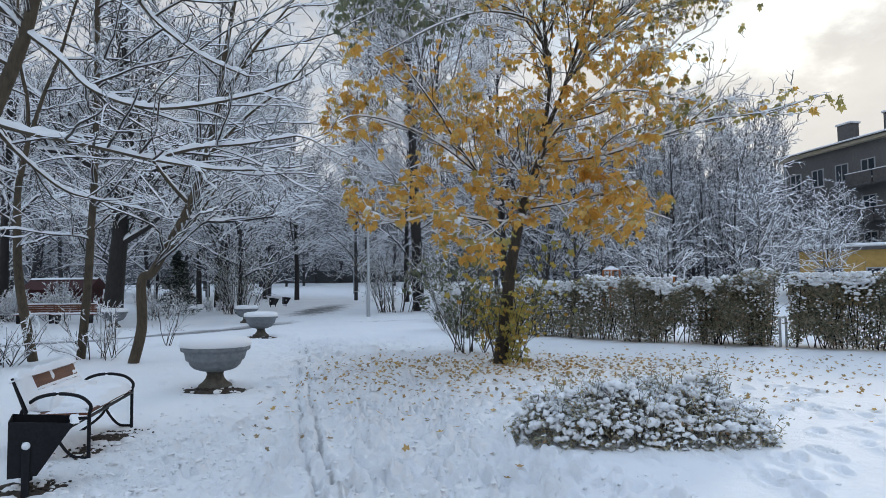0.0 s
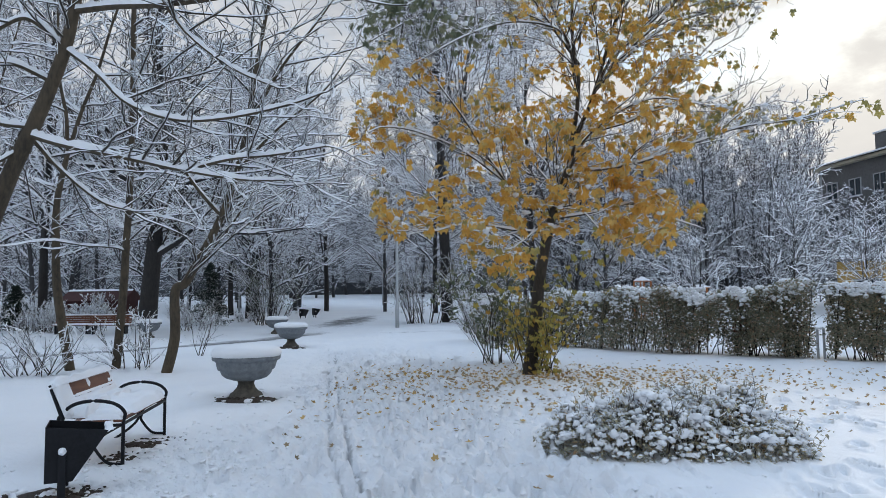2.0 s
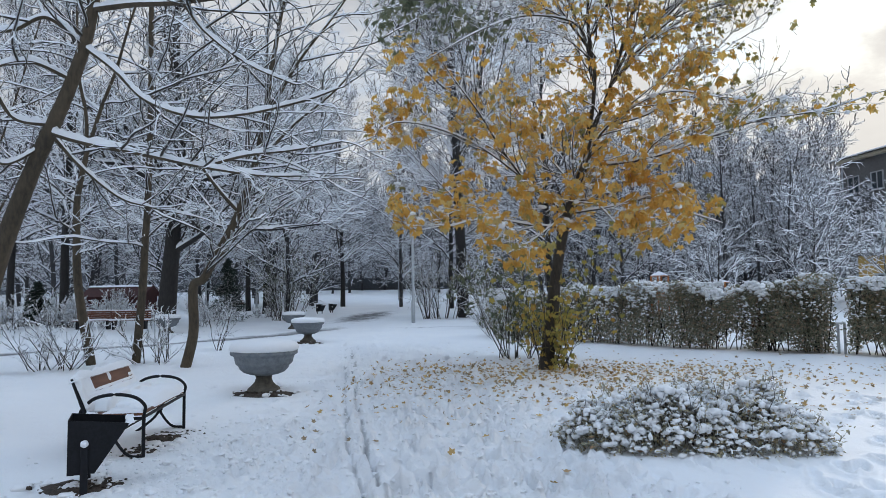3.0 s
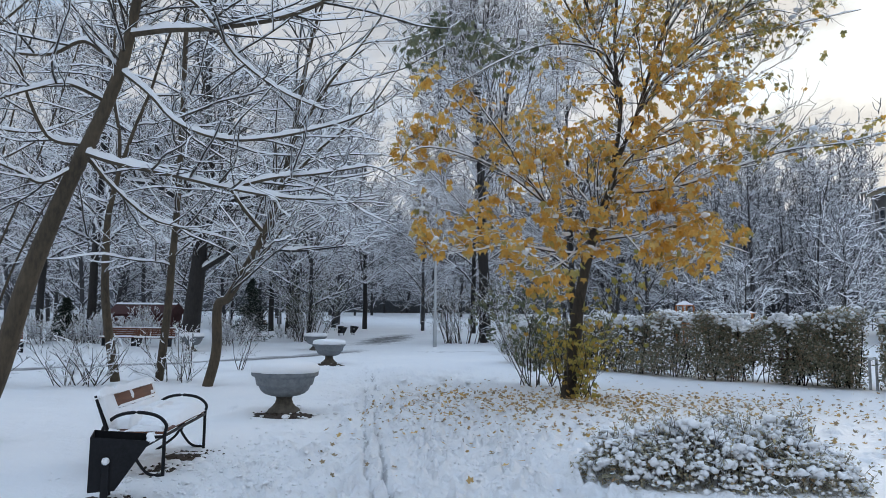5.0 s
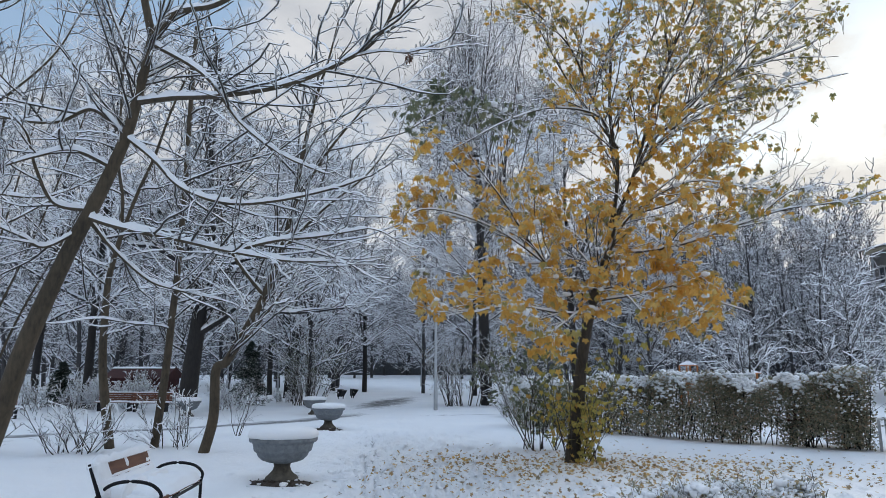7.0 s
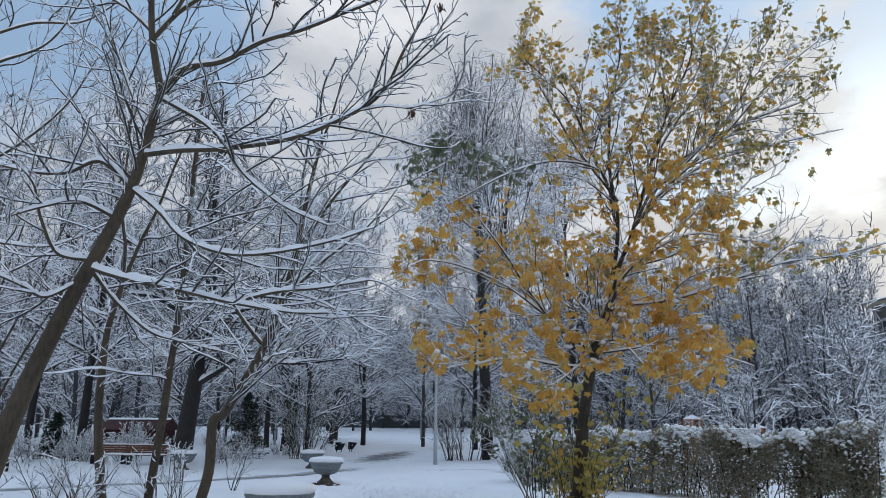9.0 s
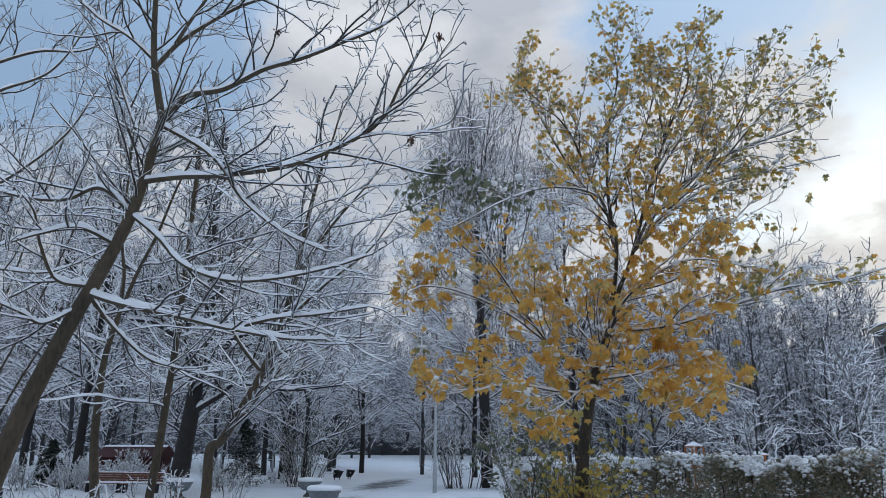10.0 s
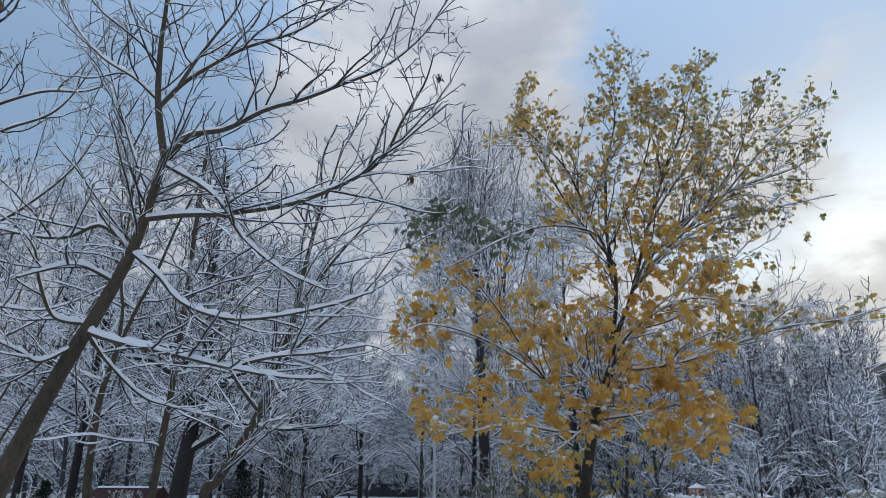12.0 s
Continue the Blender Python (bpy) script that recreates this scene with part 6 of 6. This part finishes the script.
def apartment_block():
    """Four storeys, its long front towards the park."""
    a, b = Vector((35.3, 69.5)), Vector((42.5, 33.0))
    run = (b - a)
    span = run.length
    root = thing("apartment_building", "grey four-storey apartment block with snowy roof and chimneys", "building", pose(a.x, a.y, 0, 0, 0, math.degrees(math.atan2(run.y, run.x))))
    high, deep = 13.9, 12.0
    # the front lies at y = 0 and looks to -y
    part("wall", box(0, span, 0, deep, -0.5, high), WALL, root)
    part("cornice", box(-0.35, span + 0.35, -0.55, deep + 0.5, high, high + 0.32, bevel=0.04), CREAM, root)
    bm = bmesh.new()
    c = [bm.verts.new(p) for p in ((-0.5, -0.8, high + 0.32), (span + 0.5, -0.8, high + 0.32), (span + 0.5, deep + 0.8, high + 0.32), (-0.5, deep + 0.8, high + 0.32), (-0.5, deep / 2, high + 2.3), (span + 0.5, deep / 2, high + 2.3))]
    for f in ((0, 1, 5, 4), (2, 3, 4, 5), (0, 4, 3), (1, 2, 5), (0, 3, 2, 1)):
        bm.faces.new([c[i] for i in f])
    part("roof", bm, TIN, root)
    part("roof_snow", box(-0.5, span + 0.5, -0.82, -0.45, high + 0.33, high + 0.50, bevel=0.05), SNOW, root, "snow along the eaves")
    for x in (4.0, 9.5, 17.5, 27.0):
        part("chimney", box(x, x + 1.7, 3.0, 4.0, high + 0.8, high + 3.0, bevel=0.05), WALL, root, "brick chimney")
        part("chimney_cap", box(x - 0.12, x + 1.82, 2.9, 4.1, high + 3.0, high + 3.2, bevel=0.03), SNOW, root)
    for s in range(4):
        z = 1.3 + s * 3.2
        for i in range(12):
            x = 1.8 + i * 3.0
            if i in (3, 4, 8, 9):
                bal = part("balcony", box(x - 1.4, x + 1.4, -1.1, -0.004, z - 0.9, z - 0.75), WALL, root, "dark loggia")
                part("parapet", box(x - 1.4, x + 1.4, -1.16, -1.1, z - 0.75, z + 0.25), TIN, bal)
                part("parapet_snow", box(x - 1.42, x + 1.42, -1.2, -1.07, z + 0.25, z + 0.33), SNOW, bal)
            wall_window(root, pose(x, -0.03, z - 0.05, 0, 0, 0), 1.35, 1.5)
    for x in (0.3, 13.0, 25.0):
        part("drainpipe", box(x, x + 0.12, -0.14, -0.01, 0.2, high), POST, root)


apartment_block()

low = thing("yellow_building", "low ochre building with a snow-covered flat roof", "building", pose(25.0, 47.5, 0, 0, 0, -38))
part("wall", box(0, 16, 0, 7, -0.5, 3.75), OCHRE, low)
part("roof", box(-0.4, 16.4, -0.5, 7.4, 3.75, 3.95, bevel=0.03), TIN, low)
part("roof_snow", box(-0.38, 16.38, -0.48, 7.38, 3.954, 4.2, bevel=0.08), SNOW, low, "thick snow on the roof")
for i in range(5):
    wall_window(low, pose(1.8 + i * 3.0, -0.03, 1.1), 1.5, 1.4)

shed = thing("red_shed", "dark red wooden shed with a snowy pitched roof", "shed", on_ground(-29.9, 52.5, rz=-4))
shed.scale = (0.92, 0.8, 0.80)
part("wall", box(-2.6, 2.6, 0, 3, -0.3, 2.0), SHED_RED, shed)
bm = bmesh.new()
c = [bm.verts.new(p) for p in ((-3, -0.4, 1.95), (3, -0.4, 1.95), (3, 3.4, 1.95), (-3, 3.4, 1.95), (-3, 1.5, 3.1), (3, 1.5, 3.1))]
for f in ((0, 1, 5, 4), (2, 3, 4, 5), (0, 4, 3), (1, 2, 5), (0, 3, 2, 1)):
    bm.faces.new([c[i] for i in f])
part("roof", bm, SHED_RED, shed)
for i in range(17):
    part("board", box(-2.6 + i * 0.306, -2.6 + i * 0.306 + 0.28, -0.03, -0.002, 0.0, 1.95), SHED_RED, shed)
part("roof_snow", box(-3.0, 3.0, 1.80, 2.15, 0.0, 0.06, m=pose(0, -0.42, 1.98, 31, 0, 0), bevel=0.04), SNOW, shed, "snow on the roof slope")

tower = thing("play_tower", "orange wooden playground tower with a snowy hat roof", "playground tower", on_ground(10.8, 43.5, rz=20))
tower.scale = (0.62, 0.62, 0.86)
for sx in (-0.6, 0.6):
    for sy in (-0.6, 0.6):
        part("post", box(sx - 0.06, sx + 0.06, sy - 0.06, sy + 0.06, -0.05, 2.9, bevel=0.01), ORANGE, tower)
part("platform", box(-0.66, 0.66, -0.66, 0.66, 1.2, 1.28), WOOD, tower)
for y0 in (-0.68, 0.64):
    part("guard", box(-0.6, 0.6, y0, y0 + 0.04, 1.35, 1.9), ORANGE, tower)
part("roof", lathe([(1.05, 2.88), (0.9, 2.94), (0.05, 3.16), (0.01, 3.16)], 4), ORANGE, tower)
part("roof_snow", lathe([(1.05, 2.93), (0.95, 3.0), (0.10, 3.24), (0.01, 3.25)], 4), SNOW, tower, "snow on the roof")
bars("slide_rail", [bar([(0.7, 0, 1.9), (1.2, 0, 1.8), (2.2, 0, 0.9), (3.0, 0, 0.35)], 0.05), bar([(0.7, 0.4, 1.9), (1.2, 0.4, 1.8), (2.2, 0.4, 0.9), (3.0, 0.4, 0.35)], 0.05)], ORANGE, tower)
second = copy_thing(tower, on_ground(14.6, 44.0, rz=75))
second.scale = (0.6, 0.6, 0.7)

# panels added to stand in for the dark understory band beneath the far trees
fence = thing("understory_band", "long low row of grey panels standing in for dark understory", "fence", on_ground(-60, 112), kind="structure")
for i in range(44):
    part("panel", box(i * 2.8, i * 2.8 + 2.74, 0, 0.08, -0.5, 1.9), BAND_GREY, fence)
    part("post", box(i * 2.8 - 0.08, i * 2.8 + 0.02, -0.06, 0.12, -0.5, 2.05), BAND_GREY, fence)


# ---- far treeline that closes the view all round ----
def treeline():
    rng = np.random.default_rng(9)
    n = 2400
    a = np.linspace(0, 2 * math.pi, n)
    r = 140 + 4 * np.sin(a * 5)
    top = 25 + 2.5 * np.sin(a * 9) + 1.2 * np.sin(a * 61) + rng.normal(0, 1.5, n)
    rows = np.stack([np.stack([r * np.sin(a), r * np.cos(a), np.full(n, -1.0)], 1), np.stack([r * np.sin(a), r * np.cos(a), top], 1)], 1)
    v, q = strips(rows[None], False)
    # the shade between far trees and their blue-grey haze are painted into this tone
    m = rough_stuff("distant_wood", (0.045, 0.048, 0.056), (0.19, 0.20, 0.22), 1.6, squash=(1, 1, 0.35), relief=0.0)
    return tagged(new("backdrop", mesh_of("backdrop", v, q, m)), "distant snowy wood closing the horizon", "woods", kind="structure")


treeline()
